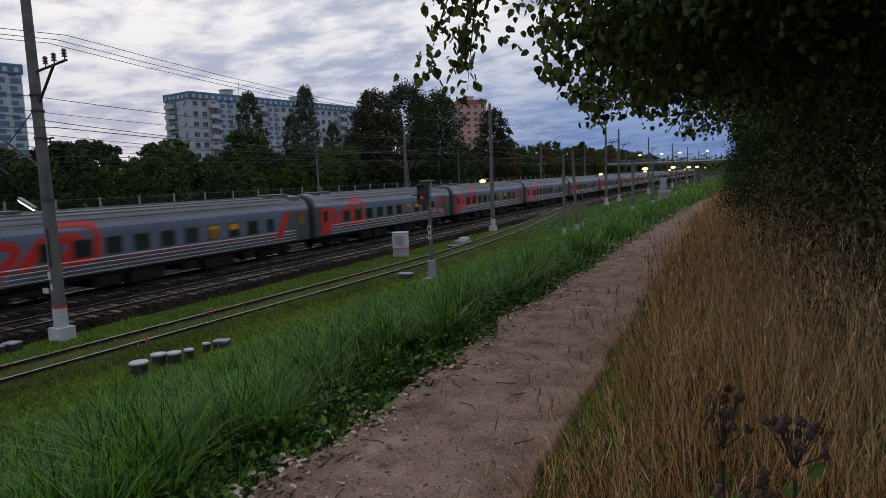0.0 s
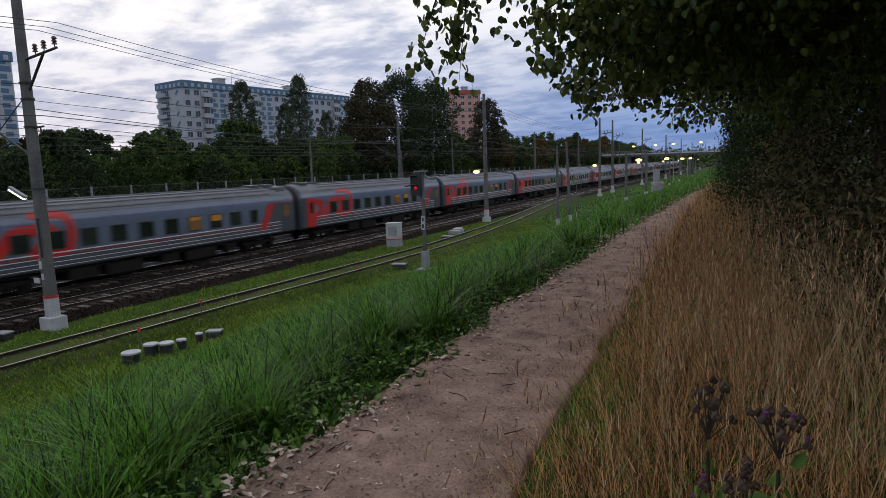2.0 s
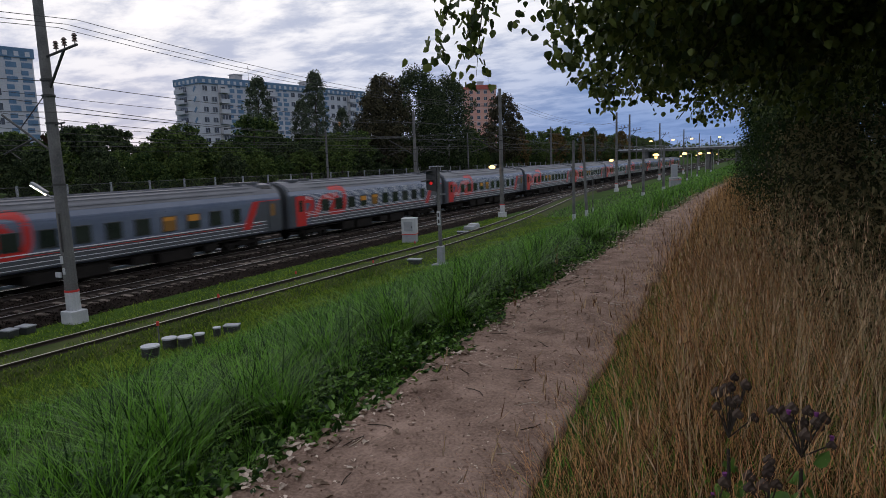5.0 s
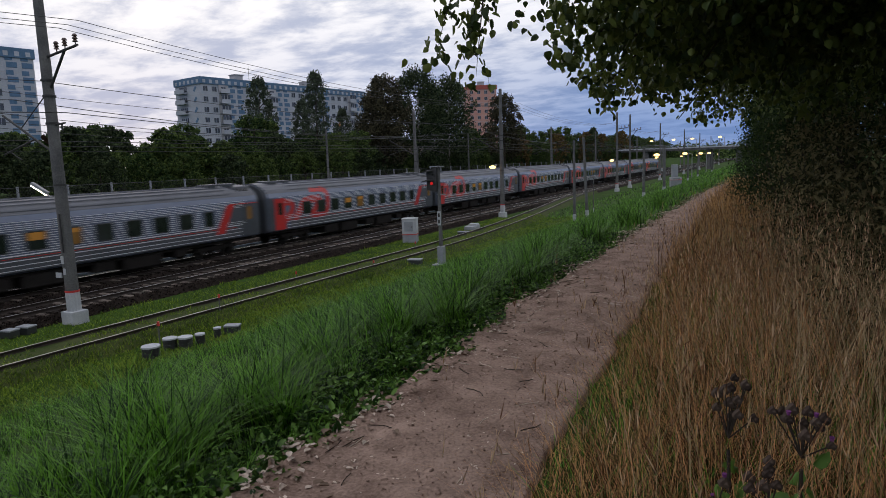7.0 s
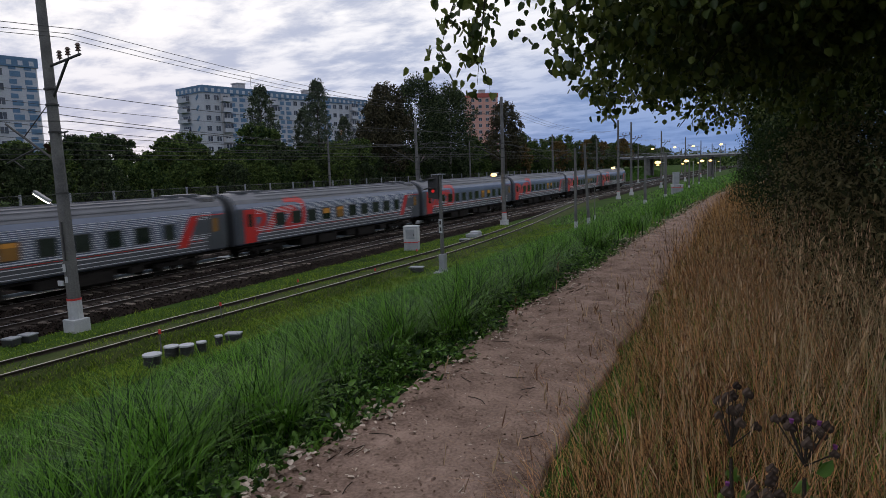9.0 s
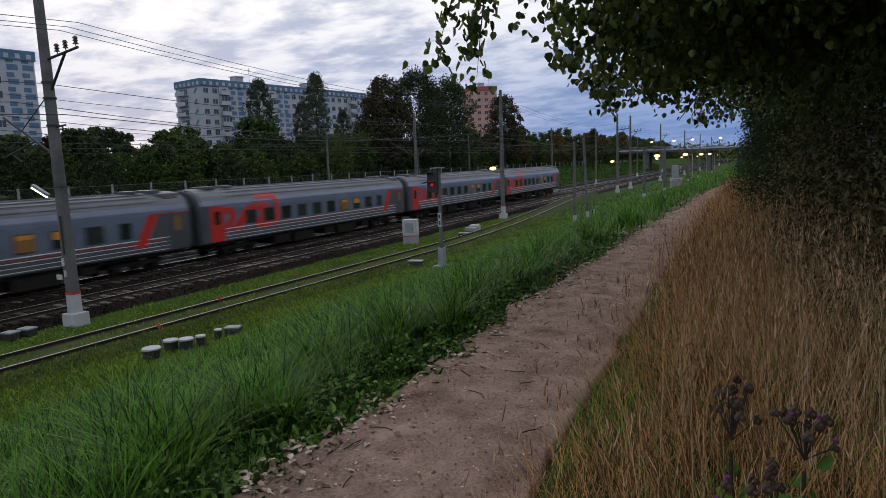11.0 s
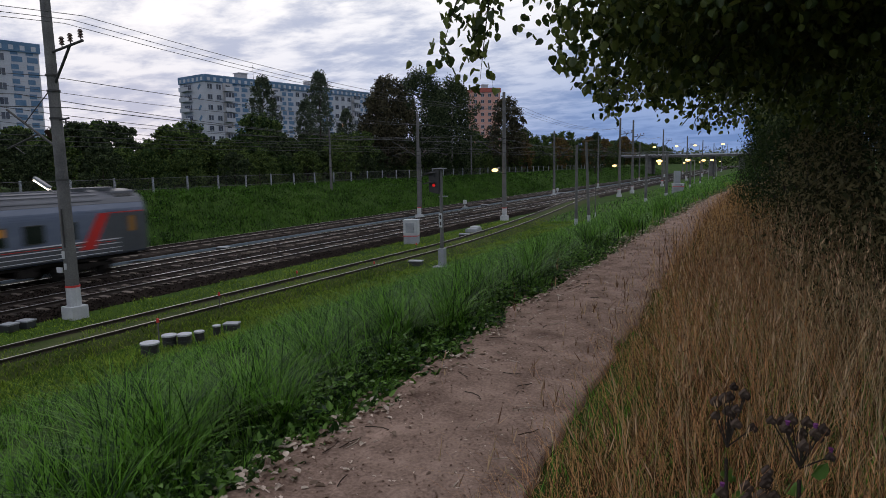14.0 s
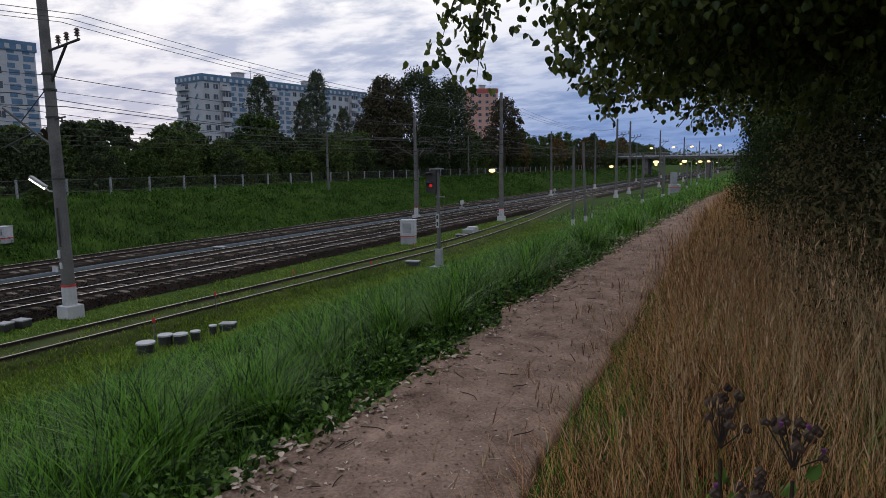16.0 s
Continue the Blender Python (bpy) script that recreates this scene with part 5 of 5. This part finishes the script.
for i, (x, y, h, r) in enumerate(((0.55, 5.9, 1.0, 0.6), (1.2, 4.5, 0.95, 0.55), (0.35, 7.6, 1.2, 0.6), (2.0, 3.6, 1.0, 0.65), (2.0, 5.2, 1.6, 0.9), (1.4, 6.6, 1.6, 0.9), (0.75, 8.4, 1.65, 0.8), (2.4, 8.6, 2.4, 1.2), (0.35, 10.8, 1.8, 0.85), (1.6, 11.2, 2.6, 1.3), (0.1, 13.6, 2.0, 0.9), (1.4, 14.6, 3.0, 1.4),
                                  (-0.1, 16.6, 2.2, 1.0), (1.2, 18.5, 3.4, 1.5), (-0.2, 20.4, 2.3, 1.1), (1.0, 23, 3.6, 1.6), (-0.3, 25, 2.6, 1.2), (0.9, 28, 3.8, 1.8), (-0.4, 31, 3.0, 1.4), (1.0, 35, 4, 2), (-0.2, 40, 3.6, 1.8),
                                  (3.4, 6.8, 2.6, 1.3), (4.2, 10, 3.4, 1.6), (3.8, 4.6, 2.2, 1.0))):
    if i < 4 or (y < 14 and h < 1.9):
        make_path_shrub(x + 0.38, y, h, r, 60 + i, "shrub_olive", "olive-brown bush of tall weeds before the trees")
    else:
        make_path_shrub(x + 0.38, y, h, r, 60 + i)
side_tree = make_tree("maple_tree", "dark broadleaf tree shading the path's right side", 11, 3.4, 1.6, 110, 95, 0.17, "shrub", "bark", 0.22, seed=44)
side_tree["group"] = "trees along the path"
# (4.9, 0.4), (4.8, 2.9) and (4.6, -5.0) are unseen, added to shade the dry grass
planted(side_tree, [(2.6, 16.5, 1.0, 0), (2.2, 25, 1.0, 90), (2.4, 35, 1.05, 200), (2.0, 47, 1.0, 300), (1.5, 62, 1.0, 45), (5.4, 11.5, 1.1, 130), (5.6, 5.0, 1.1, 220), (4.9, 0.4, 1.1, 15), (4.8, 2.9, 1.0, 190), (4.6, -5.0, 1.1, 75), (1.5, 82, 1.0, 10), (1.0, 105, 1.0, 80)])


# grass
def clear_of_path(side, gap=0.0):
    if side < 0:
        return lambda x, y: x < path_edges(y)[0] - gap
    return lambda x, y: x > path_edges(y)[1] + gap and math.hypot(x, y) > 1.15


def scaled(at, lo, hi, s, o):
    k = np.array([0.5 + 0.5 * nz(a, b, s, o) for a, b, _ in at])
    return (lo + (hi - lo) * k) * RNG.uniform(0.6, 1.15, len(at))


def clumped(centres, lo, hi, spread):
    """Places of blades drawn together into clumps, and the number of each blade's clump."""
    out, which = [], []
    for k, (x, y, _) in enumerate(centres):
        n = int(RNG.integers(lo, hi))
        a = RNG.normal(size=(n, 2)) * spread * RNG.uniform(0.6, 1.3)
        out.append(np.stack([x + a[:, 0], y + a[:, 1], np.array([land(x + p, y + q) - 0.02 for p, q in a])], -1))
        which.append(np.full(n, k))
    return np.concatenate(out), np.concatenate(which)


# low sward, then clumps that stand over it with dark hollows between
at = on_land(20000, -5.8, -2.3, 0.3, 12, lambda x, y: clear_of_path(-1, 0.30)(x, y))
stuff("grass", blade_cloud("grass", at, scaled(at, 0.08, 0.24, 0.8, 4), RNG.uniform(0.005, 0.010, len(at)), "grass", 0.6, 0.9, 3)[0], "low fresh green sward on the embankment shoulder", "grass")
spots = on_land(430, -5.7, -2.35, 0.4, 13, lambda x, y: clear_of_path(-1, 0.62)(x, y))
at, which = clumped(spots, 45, 120, 0.065)
tall = np.clip(1.0 + (spots[:, 0] + 3.5) * 0.30, 0.5, 1.0) * (0.28 + 0.40 * (0.5 + 0.5 * np.array([nz(a, b, 0.8, 4) for a, b, _ in spots]))) * RNG.uniform(0.65, 1.2, len(spots))
h = tall[which] * RNG.uniform(0.55, 1.1, len(at)) * np.clip(0.45 + (np.array([path_edges(b)[0] for _, b, _ in at]) - at[:, 0]) * 0.55, 0.4, 1.0)
stuff("grass", blade_cloud("grass", at, h, RNG.uniform(0.008, 0.015, len(at)), "grass", 0.35, 1.0, 5)[0], "clumps of long fresh green grass on the embankment shoulder", "grass")
# single dense tufts
heart = np.array([(-3.3, 5.4, 0), (-3.0, 6.0, 0), (-3.6, 4.6, 0), (-3.3, 3.4, 0), (-3.4, 2.6, 0), (-3.3, 7.2, 0), (-3.1, 8.2, 0), (-3.5, 10.5, 0), (-3.3, 13.2, 0), (-3.4, 17.5, 0), (-3.5, 24, 0), (-3.2, 9.2, 0), (-4.4, 3.2, 0), (-4.0, 5.9, 0)])
tufts, which = clumped(heart, 260, 420, 0.15)
stuff("grass", blade_cloud("grass", tufts, RNG.uniform(0.35, 0.80, len(tufts)), RNG.uniform(0.007, 0.014, len(tufts)), "grass", 0.4, 1.15, 6)[0], "tall arching tufts of green grass", "grass")
at = on_land(50000, -16.5, -4.6, -1, 34, lambda x, y: True)
stuff("grass", blade_cloud("grass", at, scaled(at, 0.07, 0.26, 0.5, 9), RNG.uniform(0.006, 0.014, len(at)), "grass", 0.7, 1.0, 2)[0], "green grass on the slope down to the tracks", "grass")
at, which = clumped(on_land(520, -15.0, -4.8, 1, 34), 18, 48, 0.10)
stuff("grass", blade_cloud("grass", at, RNG.uniform(0.18, 0.48, len(at)), RNG.uniform(0.007, 0.014, len(at)), "grass", 0.4, 0.8, 3)[0], "scattered clumps of green grass on the slope", "grass")
at = on_land(30000, -15.5, -2.6, 12, 90, clear_of_path(-1, 0.1))
stuff("grass", blade_cloud("grass", at, scaled(at, 0.15, 0.5, 0.5, 2), RNG.uniform(0.012, 0.03, len(at)), "grass", 0.5, 0.7, 3)[0], "green grass along the distant embankment", "grass")
at = on_land(60000, -24.95, -15.5, 4, 62, lambda x, y: abs(abs(x - siding_x(y)) - 0.76) > 0.1 and (abs(x - siding_x(y)) > 0.9 or nz(x, y, 0.7, 1) > -0.1) and (x > -24.3 or nz(x, y, 0.5, 7) > -0.1))
at[:, 2] += 0.33 * np.clip((1.5 - np.abs(at[:, 0] - np.array([siding_x(b) for b in at[:, 1]]))) / 0.5, 0, 1)
stuff("grass", blade_cloud("grass", at, scaled(at, 0.07, 0.22, 0.5, 3), RNG.uniform(0.014, 0.03, len(at)), "grass_short", 0.7, 0.9, 2)[0], "short yellow-green turf round the siding", "grass")
at = on_land(52000, -22, -15.3, 6, 30, lambda x, y: abs(x - siding_x(y)) > 0.9)
at[:, 2] += 0.33 * np.clip((1.5 - np.abs(at[:, 0] - np.array([siding_x(b) for b in at[:, 1]]))) / 0.5, 0, 1)
stuff("grass", blade_cloud("grass", at, scaled(at, 0.08, 0.22, 0.6, 5), RNG.uniform(0.012, 0.024, len(at)), "grass_short", 0.7, 0.9, 2)[0], "dense short turf at the foot of the slope", "grass")
at = on_land(70000, -51, -39.6, 6, 130)
stuff("grass", blade_cloud("grass", at, scaled(at, 0.15, 0.5, 0.35, 6), RNG.uniform(0.03, 0.06, len(at)), "grass_bank", 0.8, 1.0, 2)[0], "rough green grass on the far bank", "grass")
at, which = clumped(on_land(700, -50.5, -40.3, 14, 130), 14, 34, 0.30)
stuff("grass", blade_cloud("grass", at, RNG.uniform(0.3, 0.75, len(at)), RNG.uniform(0.025, 0.05, len(at)), "grass_bank", 0.6, 0.9, 2)[0], "taller clumps of rough grass on the far bank", "grass")
at, which = clumped(on_land(420, -50.8, -40.5, 14, 110, lambda x, y: nz(x, y, 0.12, 3) > -0.05), 14, 40, 0.32)
at[:, 2] += RNG.uniform(0.1, 0.55, len(at))
stuff("weeds", leaf_cloud("weeds", at, RNG.uniform(0.08, 0.20, len(at)), "grass_bank", 0.1, 0.7, 0.15), "leafy green herbs on the far bank", "weeds")
at = on_land(26000, -51, -39.6, 120, 300)
stuff("grass", blade_cloud("grass", at, scaled(at, 0.2, 0.6, 0.35, 6), RNG.uniform(0.08, 0.16, len(at)), "grass_bank", 0.8, 1.0, 2)[0], "rough green grass on the distant bank", "grass")
at = on_land(16000, -21, -3, 60, 240, lambda x, y: x > siding_x(y) + 1.3)
stuff("grass", blade_cloud("grass", at, scaled(at, 0.2, 0.5, 0.35, 6), RNG.uniform(0.05, 0.1, len(at)), "grass", 0.8, 1.0, 2)[0], "green grass on the distant verge", "grass")
at = on_land(6000, -35.2, -33.2, 8, 90, lambda x, y: nz(x, y, 0.3, 2) > -0.1)
stuff("grass", blade_cloud("grass", at, scaled(at, 0.06, 0.2, 0.5, 3), RNG.uniform(0.015, 0.03, len(at)), "grass_short", 0.6, 0.7, 2)[0], "thin grass between two tracks", "grass")

# loose stones of the running tracks' bed
M["stone"] = material("loose_brown_stones", (0.008, 0.006, 0.005), (0.055, 0.040, 0.035), 0.9, scale=2, fine=12, island=0.9, spec=0.08)
x = np.concatenate([RNG.uniform(-25.75, -24.75, 11000), RNG.uniform(-28.3, -25.7, 9000), RNG.uniform(-30.2, -28.3, 5000)])
y = 7 + 68 * RNG.uniform(0, 1, len(x)) ** 1.5
z = np.where(x > -25.42, -0.2 - (x + 25.42) * 0.7, -0.2) + RNG.uniform(0.0, 0.03, len(x))
stuff("ballast_stones", leaf_cloud("ballast_stones", np.stack([x, y, z], -1), RNG.uniform(0.04, 0.085, len(x)), "stone", 0.0, 0.9, 0.45, flat=0.5), "loose brown stones of the track bed", "ballast stones")

# dry grass on the path's other side
keep = clear_of_path(1, 0.0)


def dry_share(x, y):
    """How thick the dry grass stands: thin at the path, thinning out before the shrubs."""
    return max(0.04, min(1, 0.22 + (x - path_edges(y)[1]) * 1.8 + 0.4 * nz(x, y, 2.5, 6))) * max(0.06, min(1.0, 1.0 - 1.2 * (x + 0.02 * y - 0.2) * max(0.0, min(1.0, (y - 1.0) / 2.6))))


def beside(at):
    """Shorter towards the path."""
    return np.clip(0.26 + (at[:, 0] - np.array([path_edges(b)[1] for _, b, _ in at])) * 1.05, 0.26, 1.0)


at = on_land(52000, -1.5, 2.6, 0.9, 10, lambda x, y: keep(x, y) and RNG.uniform() < dry_share(x, y) * (0.55 + 1.5 * nz(x, y, 2.4, 21)))
h = scaled(at, 0.22, 0.82, 1.7, 8) * beside(at)
stuff("dry_grass", blade_cloud("dry_grass", at, h, RNG.uniform(0.0024, 0.0048, len(at)), "grass_dry", 0.6, 1.0, 4, (-0.04, 0))[0], "dry orange-brown meadow grass beside the path", "dry grass")
# thin reddish stalks that stand over it, many with a slender head
at = on_land(17000, -1.4, 2.6, 1.2, 10, lambda x, y: x > path_edges(y)[1] + 0.16 and math.hypot(x, y) > 1.7 and RNG.uniform() < dry_share(x, y) * (0.6 + 1.6 * nz(x, y, 1.8, 14)))
h = scaled(at, 0.45, 1.25, 1.2, 8) * beside(at)
me, tips, dirn = blade_cloud("dry_grass", at, h, RNG.uniform(0.0020, 0.0034, len(at)), "stalk_red", 0.42, 0.50, 5, (-0.05, 0))
stuff("dry_grass", me, "upright reddish stalks in the dry meadow grass", "dry grass")
pick = (RNG.uniform(size=len(tips)) < 0.38) & (h > 0.4)
brown = np.repeat(tips[pick], 2, 0) + np.array([0, 0, -0.05])
stuff("seed_heads", leaf_cloud("seed_heads", brown, RNG.uniform(0.04, 0.085, len(brown)), "seed_head", -1.6, 0.065, 0.02), "slender brown seed heads of meadow grass", "seed heads")
at = on_land(2600, 0.0, 2.6, 2.6, 8)
stuff("dry_grass", blade_cloud("dry_grass", at, scaled(at, 0.8, 1.5, 0.9, 3), RNG.uniform(0.002, 0.004, len(at)), "straw", 0.4, 0.4, 4, (-0.05, 0))[0], "tall pale straw before the shrubs", "dry grass")
at = on_land(17000, -2.6, 2.2, 9, 34, lambda x, y: keep(x, y) and RNG.uniform() < dry_share(x, y) + 0.1)
stuff("dry_grass", blade_cloud("dry_grass", at, scaled(at, 0.5, 1.0, 1.1, 8), RNG.uniform(0.005, 0.011, len(at)), "grass_dry", 0.3, 0.4, 3, (-0.06, 0))[0], "dry brown grass farther along the path", "dry grass")
at = on_land(15000, -1.3, 2.6, 0.9, 12, lambda x, y: x > path_edges(y)[1] + 0.1 and math.hypot(x, y) > 1.15)
stuff("grass", blade_cloud("grass", at, scaled(at, 0.2, 0.6, 1.2, 8) * np.clip(0.4 + at[:, 0] + 1.1, 0.4, 1), RNG.uniform(0.004, 0.008, len(at)), "grass", 0.5, 0.8, 3)[0], "green blades among the dry grass", "grass")
at = on_land(9000, -4.5, 3.2, -6, 1.2, lambda x, y: (x > path_edges(y)[1] + 0.1 or x < path_edges(y)[0] - 0.15) and math.hypot(x, y) > 1.2)
stuff("grass", blade_cloud("grass", at, scaled(at, 0.2, 0.5, 0.9, 8), RNG.uniform(0.004, 0.010, len(at)), "grass", 0.5, 0.7, 3)[0], "green grass on both sides of the path", "grass")
# stalks with seed heads
at = on_land(2600, -1.2, 2.6, 1.3, 9, lambda x, y: x > path_edges(y)[1] + 0.5 and math.hypot(x, y) > 2.1)
me, tips, dirn = blade_cloud("dry_grass", at, RNG.uniform(0.75, 1.25, len(at)) * np.clip(0.35 + (at[:, 0] + 1.1) * 0.8, 0.35, 1), 0.0032, "straw", 0.4, 0.4, 5, (-0.05, 0))
stuff("dry_grass", me, "thin dry stalks carrying seed heads", "dry grass")
p = np.repeat(tips, 7, 0) + RNG.normal(size=(len(tips) * 7, 3)) * np.array([0.0028, 0.0028, 0.030])
p[:, 2] -= 0.03
stuff("seed_heads", leaf_cloud("seed_heads", p, RNG.uniform(0.016, 0.040, len(p)), "seed_head", -2.6, 0.13, 0.03), "pale slender seed heads of dry grass", "seed heads")

# broad weeds, fallen leaves and twigs by the path
spots = on_land(1500, -3.5, -1.8, 0.6, 14, lambda x, y: 0.06 < path_edges(y)[0] - x < 1.0 and nz(x, y, 1.6, 3) > -0.45)
at, which = clumped(spots, 12, 34, 0.05)
at[:, 2] += (RNG.uniform(0.04, 0.22, len(spots)) * np.clip(np.array([path_edges(b)[0] - a for a, b, _ in spots]) * 2.2, 0.25, 1.0))[which] * RNG.uniform(0.3, 1.15, len(at))
big = RNG.uniform(0.55, 1.5, len(spots))[which]
stuff("weeds", leaf_cloud("weeds", at, RNG.uniform(0.024, 0.060, len(at)) * big, "weed", -0.15, 0.62, 0.2, flat=0.35, full=True), "broad-leaved green weeds along the path edge", "weeds")
at = on_land(26000, -3.4, -1.3, 0.8, 30, lambda x, y: -0.32 < path_edges(y)[0] - x < 0.32 and RNG.uniform() < (0.45 + 0.9 * nz(x, y, 1.3, 12)) * (1.0 if x < path_edges(y)[0] + 0.06 else 0.15))
at[:, 2] += np.array([path_lift(a, b) for a, b, _ in at]) + RNG.uniform(0.012, 0.04, len(at))
stuff("fallen_leaves", leaf_cloud("fallen_leaves", at, RNG.uniform(0.022, 0.062, len(at)), "dead_leaf", 0.0, 0.72, 0.22, flat=0.85, full=True), "curled pale brown fallen leaves at the path edge", "fallen leaves")
at = on_land(1500, -2.7, -0.9, 0.8, 14, lambda x, y: path_edges(y)[0] < x < path_edges(y)[1])
at[:, 2] += 0.062
stuff("leaf_litter", leaf_cloud("leaf_litter", at, RNG.uniform(0.010, 0.026, len(at)), "dead_leaf", 0.0, 0.5, 0.1, flat=0.97), "small dry leaf scraps trodden into the path", "leaf litter")


at = on_land(5000, -2.7, -0.8, 1.2, 13, lambda x, y: path_edges(y)[0] - 0.15 < x < path_edges(y)[1] + 0.05)
at[:, 2] += np.array([path_lift(a, b) for a, b, _ in at]) + 0.02
stuff("earth_crumbs", leaf_cloud("earth_crumbs", at, RNG.uniform(0.006, 0.016, len(at)), "dirt", 0.0, 0.9, 0.5, flat=0.6), "crumbs of dry earth scattered on the path", "earth crumbs")


def make_twigs():
    rnd = random.Random(9)
    for _ in range(80):
        y = rnd.uniform(1.8, 9)
        a, b = path_edges(y)
        x = rnd.uniform(a - 0.05, b)
        L, az = rnd.uniform(0.06, 0.22), rnd.uniform(0, 6.28)
        bm = bmesh.new()
        p = Vector((0, 0, 0))
        for k in range(3):
            az += rnd.uniform(-0.5, 0.5)
            q = p + Vector((math.cos(az), math.sin(az), rnd.uniform(-0.03, 0.05))) * L / 3
            rod(bm, p, q, 0.0035, 0.0028, 5)
            p = q
        t = new("twig", mesh_of(bm, "dead_leaf" if rnd.random() < 0.5 else "bark", "twig"))
        t.location = (x, y, land(x, y) + path_lift(x, y) + 0.004)
        tagged(t, "small dry twig lying on the bare path", "twig", "twigs on the path")
    for _ in range(160):
        y = rnd.uniform(1.8, 12)
        a, b = path_edges(y)
        x, r = rnd.uniform(a, b), rnd.uniform(0.006, 0.02)
        bm = bmesh.new()
        bmesh.ops.create_icosphere(bm, subdivisions=1, radius=r, matrix=Matrix.Diagonal((1.3, 0.9, 0.6, 1)))
        t = new("pebble", mesh_of(bm, "dirt", "pebble", True))
        t.matrix_world = pose(x, y, land(x, y) + path_lift(x, y), 0, 0, rnd.uniform(0, 360))
        tagged(t, "small earthy pebble on the bare path", "pebble", "pebbles on the path")


make_twigs()


def make_burdock(x, y, top, n, seed, blooms):
    """A burdock: a woody stem, large leaves and a head of hooked burrs."""
    rnd = random.Random(seed)
    z0 = land(x, y)
    H = top - z0
    t = thing("burdock", pose(x, y, z0), "burdock with brown burrs and purple florets in dry grass", "burdock", "burdocks beside the path")
    bm = bmesh.new()
    rod(bm, (0.02, 0.03, -0.05), (0, 0, H * 0.75), 0.009, 0.006, 7)
    part("stem", bm, "bark", t)
    for i in range(n):
        a, r = rnd.uniform(0, 6.28), rnd.uniform(0.0, 0.085)
        c = Vector((r * math.cos(a), r * math.sin(a), H + rnd.uniform(-0.10, 0.03)))
        bm = bmesh.new()
        rod(bm, (0, 0, H * 0.8), c, 0.0025, 0.002, 5)
        part("stalk", bm, "bark", t)
        R = rnd.uniform(0.010, 0.014)
        bm = bmesh.new()
        bmesh.ops.create_icosphere(bm, subdivisions=2, radius=R)
        for k, v in enumerate(list(bm.verts)):
            if k % 2:
                v.co *= 1.55
        b = part("burr", bm, "burr", t)
        b.location = c
        if i < blooms:
            bm = bmesh.new()
            rod(bm, (0, 0, R * 0.5), (0, 0, R * 0.5 + 0.014), 0.003, 0.0075, 14)
            for k, v in enumerate(list(bm.verts)):
                if v.co.z > R * 0.6:
                    v.co.z += 0.008 * (k % 2)
            part("floret", bm, "purple", b, "purple floret")
    for _ in range(9):
        at = np.array([[rnd.uniform(-0.07, 0.07), rnd.uniform(-0.07, 0.07), rnd.uniform(0.35, 0.85) * H]])
        part("leaf", leaf_cloud("leaf", at, 0.065, "weed", 0.3, 0.7, full=True), None, t, "broad green leaf")


make_burdock(-0.10, 2.22, 4.53, 13, 1, 0)
make_burdock(0.11, 2.20, 4.50, 13, 2, 3)
make_burdock(0.02, 2.02, 4.36, 9, 3, 1)
make_burdock(-0.13, 1.98, 4.30, 4, 4, 2)

# ---- sleepers, last ----
SLEEPER = bmesh.new()
box(SLEEPER, (0, 0, 0), (2.7, 0.26, 0.16))
bevelled(SLEEPER, 0.03, 1)
SLEEPER_MESH = mesh_of(SLEEPER, "sleeper", "sleeper")


def lay_sleepers(track, centre, y0, n, pitch=0.55, z=-0.24):
    for i in range(n):
        s = part("sleeper", SLEEPER_MESH, None, track)
        y = y0 + pitch * i
        slope = (centre(y + 1) - centre(y - 1)) / 2
        s.matrix_local = pose(centre(y), y, z + 0.006 * ((i * 7) % 5), 0, 0, -math.degrees(math.atan(slope)) + 0.4 * ((i * 5) % 7 - 3))


lay_sleepers(TRACKS[0], lambda y: NEAR, 5.0, 260)
lay_sleepers(TRACKS[1], lambda y: MID, 6.0, 240)
lay_sleepers(TRACKS[2], lambda y: FAR, 8.0, 200)


motions()
